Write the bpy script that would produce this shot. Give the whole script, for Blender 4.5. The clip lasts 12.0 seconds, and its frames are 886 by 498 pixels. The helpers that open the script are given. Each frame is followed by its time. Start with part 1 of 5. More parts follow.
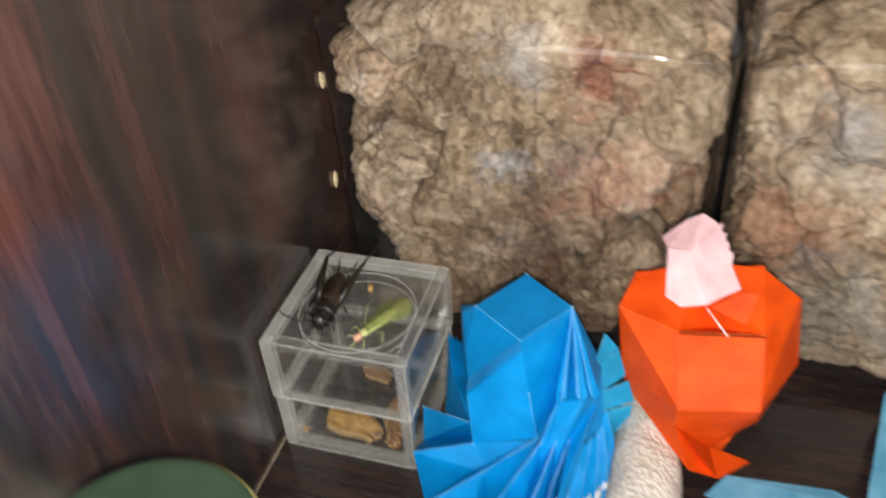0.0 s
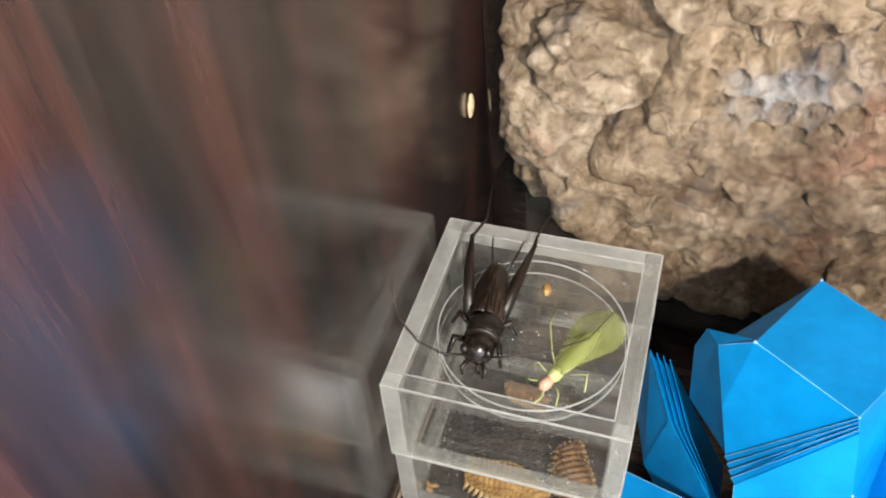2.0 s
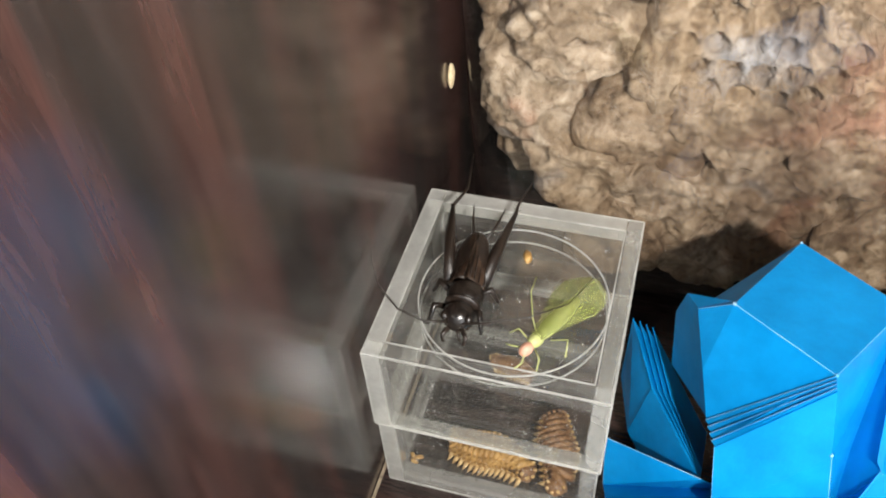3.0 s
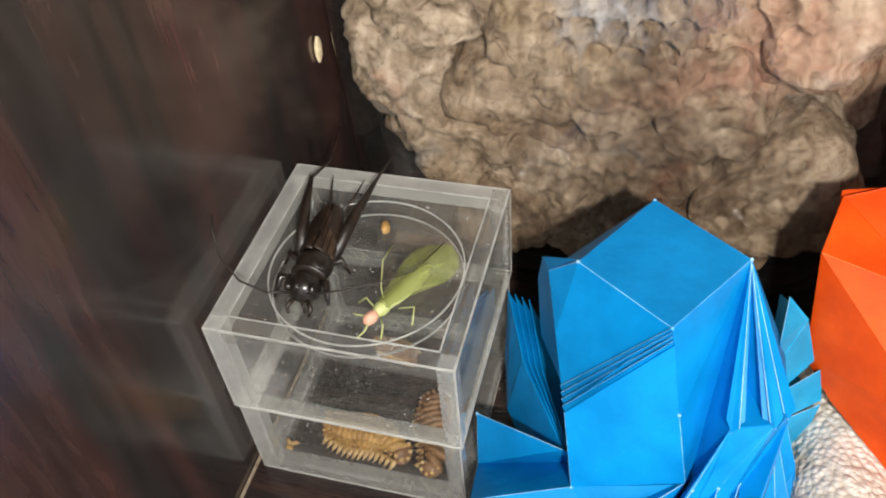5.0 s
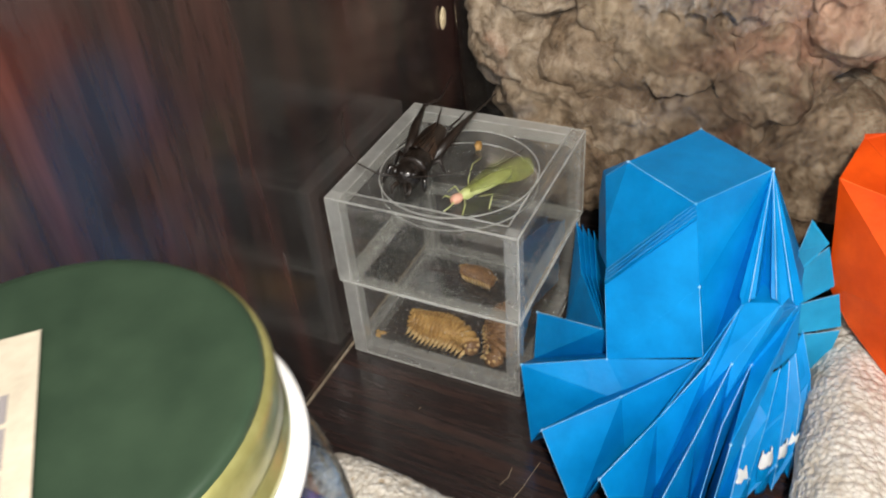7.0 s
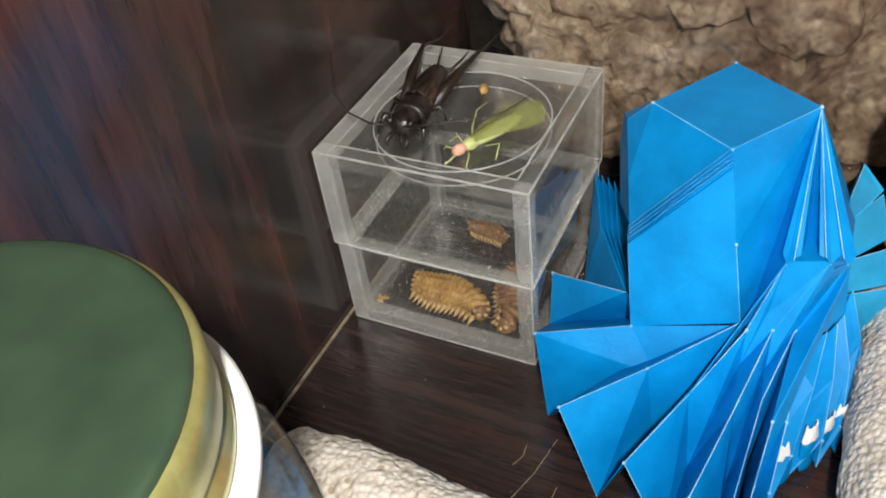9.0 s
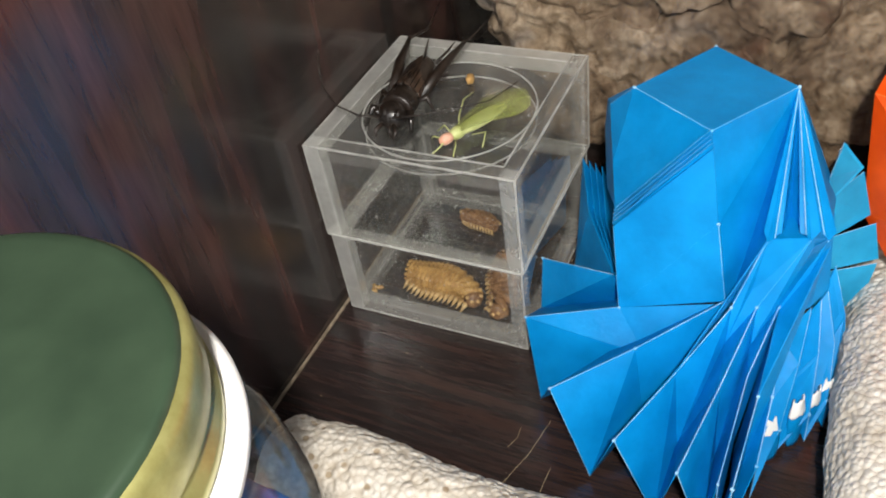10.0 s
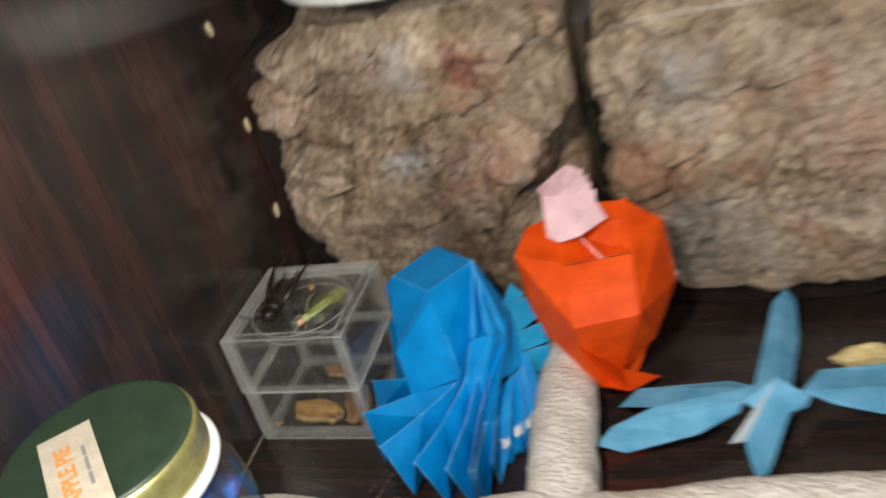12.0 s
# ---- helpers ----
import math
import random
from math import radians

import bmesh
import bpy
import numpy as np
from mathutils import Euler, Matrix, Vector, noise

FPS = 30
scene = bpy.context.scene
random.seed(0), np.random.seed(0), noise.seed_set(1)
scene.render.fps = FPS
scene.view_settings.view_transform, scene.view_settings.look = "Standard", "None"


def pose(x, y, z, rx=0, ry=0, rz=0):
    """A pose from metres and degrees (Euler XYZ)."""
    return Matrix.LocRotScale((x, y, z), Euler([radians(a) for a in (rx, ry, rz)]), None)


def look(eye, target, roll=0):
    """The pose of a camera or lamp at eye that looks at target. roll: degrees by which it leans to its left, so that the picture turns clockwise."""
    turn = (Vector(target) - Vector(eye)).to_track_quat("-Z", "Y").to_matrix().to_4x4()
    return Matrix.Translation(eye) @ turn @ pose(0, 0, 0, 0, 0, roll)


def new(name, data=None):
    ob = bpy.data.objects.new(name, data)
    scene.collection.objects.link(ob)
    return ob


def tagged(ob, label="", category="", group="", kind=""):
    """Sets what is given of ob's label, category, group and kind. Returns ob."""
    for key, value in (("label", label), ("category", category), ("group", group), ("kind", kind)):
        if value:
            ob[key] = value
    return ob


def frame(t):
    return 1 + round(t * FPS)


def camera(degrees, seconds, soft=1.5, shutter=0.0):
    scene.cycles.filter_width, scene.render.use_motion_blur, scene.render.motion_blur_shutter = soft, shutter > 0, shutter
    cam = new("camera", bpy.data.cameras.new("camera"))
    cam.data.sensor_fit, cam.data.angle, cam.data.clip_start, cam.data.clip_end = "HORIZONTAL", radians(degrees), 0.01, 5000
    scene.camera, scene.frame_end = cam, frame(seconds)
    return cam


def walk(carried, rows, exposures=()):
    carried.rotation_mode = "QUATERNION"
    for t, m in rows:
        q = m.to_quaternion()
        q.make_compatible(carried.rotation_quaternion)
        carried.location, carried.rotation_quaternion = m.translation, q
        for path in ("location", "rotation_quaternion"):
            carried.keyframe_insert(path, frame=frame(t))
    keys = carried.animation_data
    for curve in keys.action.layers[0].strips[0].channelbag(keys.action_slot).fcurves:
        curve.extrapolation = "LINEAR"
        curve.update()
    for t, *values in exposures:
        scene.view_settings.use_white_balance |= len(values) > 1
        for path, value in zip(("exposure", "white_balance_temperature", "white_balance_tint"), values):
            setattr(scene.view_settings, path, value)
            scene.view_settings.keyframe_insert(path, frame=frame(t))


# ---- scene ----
cam = camera(55.8, 12.0, 1.9, 0.45)
PATH = [
    (0, (0.134, -0.177, 0.255), (-0.386, 1.308, -0.979), -4.3),
    (0.5, (0.085, -0.127, 0.244), (-0.378, 1.308, -1.07), -2.9),
    (1, (0.06, -0.098, 0.208), (-0.385, 1.287, -1.164), -2.4),
    (1.5, (0.056, -0.092, 0.201), (-0.404, 1.239, -1.219), -3.5),
    (2, (0.052, -0.092, 0.202), (-0.421, 1.217, -1.234), -4.1),
    (2.5, (0.057, -0.091, 0.196), (-0.42, 1.206, -1.25), -4.5),
    (3, (0.056, -0.094, 0.198), (-0.403, 1.201, -1.255), -4.5),
    (3.5, (0.07, -0.088, 0.186), (-0.385, 1.209, -1.267), -4.9),
    (3.7, (0.08, -0.086, 0.183), (-0.367, 1.213, -1.27), -4.9),
    (5.3, (0.089, -0.092, 0.185), (-0.359, 1.243, -1.234), -5.8),
    (5.5, (0.098, -0.105, 0.199), (-0.351, 1.236, -1.215), -6.0),
    (6, (0.136, -0.191, 0.237), (-0.428, 1.215, -1.068), -6.2),
    (6.2, (0.129, -0.192, 0.211), (-0.489, 1.219, -1.065), -6.1),
    (6.5, (0.108, -0.183, 0.176), (-0.544, 1.219, -1.091), -4.8),
    (7, (0.112, -0.144, 0.175), (-0.628, 1.247, -1.057), -5.2),
    (7.2, (0.113, -0.14, 0.169), (-0.644, 1.229, -1.077), -6.2),
    (8.8, (0.107, -0.126, 0.161), (-0.652, 1.164, -1.167), -8.1),
    (9, (0.107, -0.126, 0.163), (-0.65, 1.168, -1.16), -8.0),
    (9.5, (0.11, -0.127, 0.162), (-0.644, 1.16, -1.17), -8.6),
    (10, (0.111, -0.128, 0.164), (-0.648, 1.155, -1.17), -9.7),
    (10.5, (0.119, -0.127, 0.169), (-0.625, 1.176, -1.154), -10.5),
    (11, (0.132, -0.132, 0.176), (-0.6, 1.2, -1.124), -11.4),
    (11.5, (0.134, -0.148, 0.197), (-0.571, 1.286, -1.006), -14.0),
    (12, (0.191, -0.234, 0.238), (-0.402, 1.386, -0.774), -14.7),
]
walk(cam, [(t, look(eye, target, roll)) for t, eye, target, roll in PATH],
     [(0, 0.02), (0.5, 0.34), (1, 0.5), (2.5, 0.7), (3.7, 0.5), (5.5, 0.12), (6.0, -0.24), (6.5, -0.36), (7, -0.02), (9.5, 0.12), (11, 0.03), (12, -0.46)])

# ---- light ----
world = bpy.data.worlds.new("room")
scene.world = world
world.use_nodes = True
world.node_tree.nodes["Background"].inputs[0].default_value = (0.95, 0.97, 1.0, 1)
world.node_tree.nodes["Background"].inputs[1].default_value = 2.5
torch = bpy.data.lights.new("torch", "POINT")
torch.energy, torch.shadow_soft_size, torch.color = 3.1, 0.006, (1.0, 0.95, 0.88)
new("torch", torch).matrix_world = pose(0.134, -0.168, 0.236)


# ---- materials ----
def node(nt, kind, **values):
    n = nt.nodes.new(kind)
    for key, v in values.items():
        n.inputs[key.replace("_", " ")].default_value = v
    return n


def plain(name, color, rough=0.5, metal=0.0, spec=0.5):
    m = bpy.data.materials.new(name)
    m.use_nodes = True
    b = m.node_tree.nodes["Principled BSDF"]
    b.inputs["Base Color"].default_value = (*color, 1)
    b.inputs["Roughness"].default_value = rough
    b.inputs["Metallic"].default_value = metal
    b.inputs["Specular IOR Level"].default_value = spec
    return m, m.node_tree, b


def coords(nt, scale=(1, 1, 1)):
    tc = nt.nodes.new("ShaderNodeTexCoord")
    mp = nt.nodes.new("ShaderNodeMapping")
    mp.inputs["Scale"].default_value = scale
    nt.links.new(tc.outputs["Object"], mp.inputs["Vector"])
    return mp.outputs["Vector"]


def ramp(nt, source, stops):
    r = nt.nodes.new("ShaderNodeValToRGB")
    e = r.color_ramp.elements
    while len(e) < len(stops):
        e.new(0.5)
    for el, (p, c) in zip(e, stops):
        el.position, el.color = p, (*c, 1)
    nt.links.new(source, r.inputs[0])
    return r.outputs[0]


def noise_tex(nt, vec, scale, detail=4, rough=0.55, distortion=0.0):
    n = node(nt, "ShaderNodeTexNoise", Scale=scale, Detail=detail, Roughness=rough, Distortion=distortion)
    nt.links.new(vec, n.inputs["Vector"])
    return n.outputs["Fac"]


def mixed(nt, fac, a, b, mode="MIX"):
    m = nt.nodes.new("ShaderNodeMix")
    m.data_type, m.blend_type = "RGBA", mode
    for sock, v in ((m.inputs[0], fac), (m.inputs[6], a), (m.inputs[7], b)):
        if isinstance(v, (int, float)):
            sock.default_value = v
        elif isinstance(v, tuple):
            sock.default_value = (*v, 1)
        else:
            nt.links.new(v, sock)
    return m.outputs[2]


def bump(nt, b, height, strength, dist):
    n = node(nt, "ShaderNodeBump", Strength=strength, Distance=dist)
    nt.links.new(height, n.inputs["Height"])
    nt.links.new(n.outputs[0], b.inputs["Normal"])
    return n


def wood(name, scale, streak, dark, rough, pore=0.35, ior=1.5, spread=0.12):
    """Dark wenge laminate: fine pores and wavy reddish streaks along the grain."""
    m, nt, b = plain(name, dark, rough)
    b.inputs["IOR"].default_value = ior
    v = coords(nt, scale)
    big = noise_tex(nt, v, 1.0, 3, 0.5, 1.2)
    fine = noise_tex(nt, v, 7.0, 5, 0.65, 0.4)
    c1 = ramp(nt, big, [(0.42, dark), (0.55, tuple(0.5 * (x + y) for x, y in zip(dark, streak))), (0.66, streak)])
    c2 = ramp(nt, fine, [(0.35, (pore, pore, pore)), (0.62, (1, 1, 1))])
    nt.links.new(mixed(nt, 1.0, c1, c2, "MULTIPLY"), b.inputs["Base Color"])
    dust = noise_tex(nt, coords(nt), 60.0, 4, 0.6)
    r = nt.nodes.new("ShaderNodeMapRange")
    r.inputs["To Min"].default_value, r.inputs["To Max"].default_value = rough - spread, rough + spread
    nt.links.new(dust, r.inputs["Value"])
    nt.links.new(r.outputs[0], b.inputs["Roughness"])
    bump(nt, b, fine, 0.08, 0.0003)
    return m


def clear(name, tint, haze, rough=0.02, shine=0.6, grain=220.0, low=0.8, facing=0.04):
    """Clear plastic: see-through, with a Fresnel gloss and a little scratched haze that also paints in caught light."""
    m = bpy.data.materials.new(name)
    m.use_nodes = True
    nt = m.node_tree
    nt.nodes.remove(nt.nodes["Principled BSDF"])
    t = node(nt, "ShaderNodeBsdfTransparent", Color=(*tint, 1))
    g = node(nt, "ShaderNodeBsdfGlossy", Roughness=rough)
    d = node(nt, "ShaderNodeBsdfDiffuse", Color=(0.75, 0.75, 0.72, 1))
    lw = node(nt, "ShaderNodeLayerWeight", Blend=0.5)
    pw = nt.nodes.new("ShaderNodeMath")
    pw.operation = "POWER"
    pw.inputs[1].default_value = 4.0
    nt.links.new(lw.outputs["Facing"], pw.inputs[0])
    f = nt.nodes.new("ShaderNodeMapRange")
    f.inputs["To Min"].default_value, f.inputs["To Max"].default_value = facing, shine
    nt.links.new(pw.outputs[0], f.inputs["Value"])
    a, c = nt.nodes.new("ShaderNodeMixShader"), nt.nodes.new("ShaderNodeMixShader")
    sc = nt.nodes.new("ShaderNodeMapRange")
    sc.inputs["From Min"].default_value, sc.inputs["From Max"].default_value = 0.4, 0.8
    sc.inputs["To Min"].default_value, sc.inputs["To Max"].default_value = haze * low, haze * (2.05 - low)
    nt.links.new(noise_tex(nt, coords(nt), grain, 5, 0.7), sc.inputs["Value"])
    nt.links.new(sc.outputs[0], a.inputs[0])
    nt.links.new(t.outputs[0], a.inputs[1])
    through_light = node(nt, "ShaderNodeBsdfTranslucent", Color=(0.75, 0.75, 0.72, 1))
    both = nt.nodes.new("ShaderNodeMixShader")
    nt.links.new(d.outputs[0], both.inputs[1])
    nt.links.new(through_light.outputs[0], both.inputs[2])
    nt.links.new(both.outputs[0], a.inputs[2])
    nt.links.new(f.outputs[0], c.inputs[0])
    nt.links.new(a.outputs[0], c.inputs[1])
    nt.links.new(g.outputs[0], c.inputs[2])
    nt.links.new(c.outputs[0], nt.nodes["Material Output"].inputs[0])
    return m


def paper(name, color, crease, rough=0.45):
    """Coloured folding paper with faint fibre and mottling."""
    m, nt, b = plain(name, color, rough, 0, 0.4)
    v = coords(nt)
    tint = ramp(nt, noise_tex(nt, v, 90.0, 4), [(0.3, tuple(0.82 * x for x in color)), (0.7, crease)])
    nt.links.new(tint, b.inputs["Base Color"])
    bump(nt, b, mixed(nt, 0.35, noise_tex(nt, v, 42.0, 3, 0.5), noise_tex(nt, v, 260.0, 5, 0.6)), 0.4, 0.0016)
    b.inputs["Specular IOR Level"].default_value = 0.14
    return m


def nest_paper(name, seed, patches=()):
    """Grey-beige wasp paper: swirling bands, cells with shaded hollows painted in, and rusty or pale patches."""
    m, nt, b = plain(name, (0.4, 0.33, 0.25), 0.85, 0, 0.2)
    mp = nt.nodes.new("ShaderNodeMapping")
    mp.inputs["Location"].default_value = (seed, seed * 0.7, seed * 0.3)
    nt.links.new(coords(nt), mp.inputs["Vector"])
    v = mp.outputs["Vector"]
    base = ramp(nt, noise_tex(nt, v, 48.0, 6, 0.62, 1.2), [(0.28, (0.16, 0.115, 0.082)), (0.42, (0.32, 0.255, 0.192)), (0.56, (0.45, 0.375, 0.300)), (0.72, (0.62, 0.55, 0.475))])
    band = node(nt, "ShaderNodeTexWave", Scale=40.0, Distortion=22.0, Detail=3.0, Detail_Scale=1.2)
    nt.links.new(v, band.inputs["Vector"])
    bandc = ramp(nt, band.outputs["Fac"], [(0.05, (0.72, 0.68, 0.64)), (0.5, (1.0, 1.0, 1.0))])
    col = mixed(nt, 0.8, base, bandc, "MULTIPLY")
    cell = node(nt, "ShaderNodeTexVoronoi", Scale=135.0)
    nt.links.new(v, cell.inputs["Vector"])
    # shade inside the cells is painted: dark centres, lighter rims
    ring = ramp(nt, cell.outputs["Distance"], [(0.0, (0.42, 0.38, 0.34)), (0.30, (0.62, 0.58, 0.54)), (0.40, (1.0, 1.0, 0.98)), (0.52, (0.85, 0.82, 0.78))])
    geo = nt.nodes.new("ShaderNodeNewGeometry")
    piece = geo.outputs["Random Per Island"]
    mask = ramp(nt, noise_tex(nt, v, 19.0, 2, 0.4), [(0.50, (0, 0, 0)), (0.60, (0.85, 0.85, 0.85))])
    tone = ramp(nt, piece, [(0.0, (0.82, 0.72, 0.61)), (0.25, (1.15, 1.12, 1.07)), (0.5, (0.95, 0.88, 0.78)), (0.75, (1.25, 1.21, 1.14)), (1.0, (1.10, 0.90, 0.78))])
    col = mixed(nt, 1.0, col, tone, "MULTIPLY")
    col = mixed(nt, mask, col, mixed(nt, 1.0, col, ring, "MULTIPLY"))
    grain = node(nt, "ShaderNodeTexVoronoi", Scale=300.0)
    nt.links.new(v, grain.inputs["Vector"])
    # small lumps painted lighter, the seams between them shaded darker
    col = mixed(nt, 0.40, col, ramp(nt, grain.outputs["Distance"], [(0.1, (1.0, 1.0, 0.98)), (0.45, (0.86, 0.83, 0.79)), (0.75, (0.55, 0.50, 0.44))]), "MULTIPLY")
    rust = ramp(nt, noise_tex(nt, v, 22.0, 3, 0.5, 0.6), [(0.62, (0, 0, 0)), (0.76, (0.8, 0.8, 0.8))])
    col = mixed(nt, rust, col, (0.36, 0.15, 0.09))
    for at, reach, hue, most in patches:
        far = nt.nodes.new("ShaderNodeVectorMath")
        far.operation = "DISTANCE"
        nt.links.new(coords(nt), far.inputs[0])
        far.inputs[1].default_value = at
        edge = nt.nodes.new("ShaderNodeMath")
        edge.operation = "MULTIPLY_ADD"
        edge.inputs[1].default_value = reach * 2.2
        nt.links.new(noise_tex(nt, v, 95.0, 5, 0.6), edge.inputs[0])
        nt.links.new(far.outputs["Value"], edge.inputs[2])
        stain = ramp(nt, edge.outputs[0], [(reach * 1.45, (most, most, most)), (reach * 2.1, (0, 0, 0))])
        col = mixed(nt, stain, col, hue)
    pale = ramp(nt, noise_tex(nt, v, 31.0, 3, 0.5), [(0.64, (0, 0, 0)), (0.76, (0.45, 0.45, 0.45))])
    col = mixed(nt, pale, col, (0.40, 0.41, 0.44))
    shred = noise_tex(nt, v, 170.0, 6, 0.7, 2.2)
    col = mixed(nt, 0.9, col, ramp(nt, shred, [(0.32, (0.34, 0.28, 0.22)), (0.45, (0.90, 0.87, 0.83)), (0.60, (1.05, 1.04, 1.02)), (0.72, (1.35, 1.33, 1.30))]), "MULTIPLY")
    speck = ramp(nt, noise_tex(nt, v, 420.0, 3, 0.7), [(0.3, (0.55, 0.5, 0.45)), (0.55, (1, 1, 1))])
    col = mixed(nt, 0.45, col, speck, "MULTIPLY")
    nt.links.new(col, b.inputs["Base Color"])
    fold = node(nt, "ShaderNodeTexWave", Scale=90.0, Distortion=14.0, Detail=4.0, Detail_Scale=1.6)
    nt.links.new(v, fold.inputs["Vector"])
    h = mixed(nt, 0.4, mixed(nt, 0.45, noise_tex(nt, v, 150.0, 3, 0.5), fold.outputs["Fac"]), noise_tex(nt, v, 520.0, 4, 0.6))
    bump(nt, b, mixed(nt, 0.4, h, shred), 0.8, 0.0013)
    return m


def coral_skin(name, pitted):
    m, nt, b = plain(name, (0.70, 0.66, 0.58), 0.8, 0, 0.25)
    v = coords(nt)
    vor = node(nt, "ShaderNodeTexVoronoi", Scale=680.0)
    nt.links.new(v, vor.inputs["Vector"])
    col = ramp(nt, noise_tex(nt, v, 45.0, 5), [(0.3, (0.62, 0.56, 0.47)), (0.6, (0.77, 0.73, 0.66))])
    # shade between the scales, and below in the pits, is painted into the colour
    seam = ramp(nt, vor.outputs["Distance"], [(0.35, (1, 1, 1)), (0.85, (0.62, 0.55, 0.46))])
    col = mixed(nt, 0.6, col, seam, "MULTIPLY")
    height = ramp(nt, vor.outputs["Distance"], [(0.0, (1, 1, 1)), (0.9, (0, 0, 0))])
    if pitted:
        pit = node(nt, "ShaderNodeTexVoronoi", Scale=270.0)
        nt.links.new(v, pit.inputs["Vector"])
        hole = ramp(nt, pit.outputs["Distance"], [(0.14, (0.58, 0.50, 0.40)), (0.24, (1, 1, 1))])
        col = mixed(nt, 1.0, col, hole, "MULTIPLY")
        height = mixed(nt, 1.0, height, hole, "MULTIPLY")
    nt.links.new(col, b.inputs["Base Color"])
    bump(nt, b, height, 0.6, 0.0009)
    return m


def speckled(name, low, high, scale, rough=0.6, depth=0.0003, metal=0.0):
    m, nt, b = plain(name, high, rough, metal)
    v = coords(nt)
    f = noise_tex(nt, v, scale, 5, 0.65)
    nt.links.new(ramp(nt, f, [(0.32, low), (0.66, high)]), b.inputs["Base Color"])
    bump(nt, b, f, 0.4, depth)
    return m


WALL_WOOD = wood("wall_wood", (40, 55, 5), (0.070, 0.034, 0.029), (0.028, 0.0238, 0.0222), 0.17, 0.6, 1.62, 0.03)
FLOOR_WOOD = wood("floor_wood", (14, 190, 60), (0.052, 0.029, 0.024), (0.026, 0.019, 0.018), 0.16, 0.55, 1.6, 0.05)
BACK_WOOD = wood("back_wood", (60, 60, 14), (0.03, 0.014, 0.011), (0.008, 0.006, 0.006), 0.4)
SEAM = speckled("seam_filler", (0.12, 0.09, 0.06), (0.35, 0.28, 0.2), 500)
PET = clear("clear_jar_plastic", (0.97, 0.98, 0.98), 0.016, 0.03, 0.9, 220.0, 0.8, 0.065)
ACRYLIC = clear("clear_acrylic", (0.985, 0.99, 0.985), 0.026, 0.02, 0.8, 60.0, 0.8, 0.07)
# haze of each acrylic piece paints the scattered, reflected light it shows
ACRYLIC_EDGE = clear("grey_sheen_acrylic_edge", (0.93, 0.93, 0.91), 0.31, 0.10, 0.6, 55.0, 0.9)
ACRYLIC_BRIGHT = clear("bright_sheen_acrylic_edge", (0.93, 0.93, 0.91), 0.50, 0.10, 0.7, 40.0, 0.75)
ACRYLIC_LINE = clear("acrylic_edge_highlight", (0.97, 0.97, 0.96), 0.62, 0.12, 0.6, 90.0, 0.6)
ACRYLIC_FACE = clear("faint_sheen_acrylic_face", (0.97, 0.97, 0.96), 0.085, 0.06, 0.6, 45.0, 0.9)
LENS = clear("lens_acrylic", (0.985, 0.99, 0.985), 0.012, 0.01, 0.7)
GLASS = clear("jar_glass", (0.90, 0.93, 0.93), 0.07, 0.03, 1.0)
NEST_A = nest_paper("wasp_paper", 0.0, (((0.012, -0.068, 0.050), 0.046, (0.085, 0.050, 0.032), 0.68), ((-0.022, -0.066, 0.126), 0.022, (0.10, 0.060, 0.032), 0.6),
                                        ((0.031, -0.066, 0.127), 0.016, (0.26, 0.070, 0.042), 0.7), ((0.038, -0.062, 0.084), 0.024, (0.44, 0.22, 0.15), 0.5),
                                        ((-0.004, -0.071, 0.089), 0.011, (0.42, 0.43, 0.46), 0.7), ((0.004, -0.070, 0.134), 0.015, (0.38, 0.40, 0.41), 0.45),
                                        ((0.003, -0.072, 0.081), 0.0040, (0.05, 0.03, 0.02), 0.9)))
NEST_B = nest_paper("wasp_paper_b", 3.7, (((-0.048, -0.062, 0.070), 0.022, (0.44, 0.23, 0.15), 0.6), ((-0.03, -0.066, 0.035), 0.030, (0.12, 0.13, 0.125), 0.5),
                                          ((0.030, -0.066, 0.080), 0.024, (0.44, 0.25, 0.18), 0.5), ((-0.035, -0.066, 0.11), 0.020, (0.40, 0.40, 0.38), 0.5)))
BLUE = paper("blue_paper", (0.0, 0.222, 0.58), (0.002, 0.260, 0.64), 0.42)
BLUE_PALE = paper("pale_blue_paper", (0.010, 0.290, 0.560), (0.020, 0.340, 0.610), 0.45)
BLUE_CREASE = paper("worn_blue_crease", (0.10, 0.42, 0.76), (0.42, 0.66, 0.86))
ORANGE = paper("orange_paper", (0.70, 0.062, 0.003), (0.80, 0.088, 0.005), 0.55)
ORANGE_CREASE = paper("worn_orange_crease", (0.86, 0.18, 0.03), (0.92, 0.28, 0.08), 0.6)
PINK = paper("pink_paper", (0.70, 0.43, 0.45), (0.78, 0.53, 0.54), 0.6)
SKY_PALE = paper("pale_paper_back", (0.50, 0.62, 0.70), (0.70, 0.78, 0.82), 0.6)
SKY = paper("sky_blue_paper", (0.11, 0.40, 0.64), (0.20, 0.52, 0.75), 0.55)
WHITE = speckled("white_plastic", (0.7, 0.7, 0.68), (0.82, 0.82, 0.8), 150, 0.4, 0.0001)
CORAL = coral_skin("coral_skin", False)
CORAL_PITTED = coral_skin("pitted_coral_skin", True)
SEED = speckled("pale_husk", (0.5, 0.38, 0.2), (0.75, 0.63, 0.42), 700, 0.5)
LID_GREEN = speckled("green_enamel", (0.018, 0.034, 0.020), (0.027, 0.048, 0.028), 120, 0.38, 0.0001)
LID_GOLD = speckled("gold_lacquer", (0.30, 0.28, 0.09), (0.44, 0.42, 0.17), 200, 0.35, 0.0002, 0.6)
LABEL = speckled("cream_label", (0.40, 0.35, 0.27), (0.50, 0.44, 0.34), 300, 0.7, 0.0001)
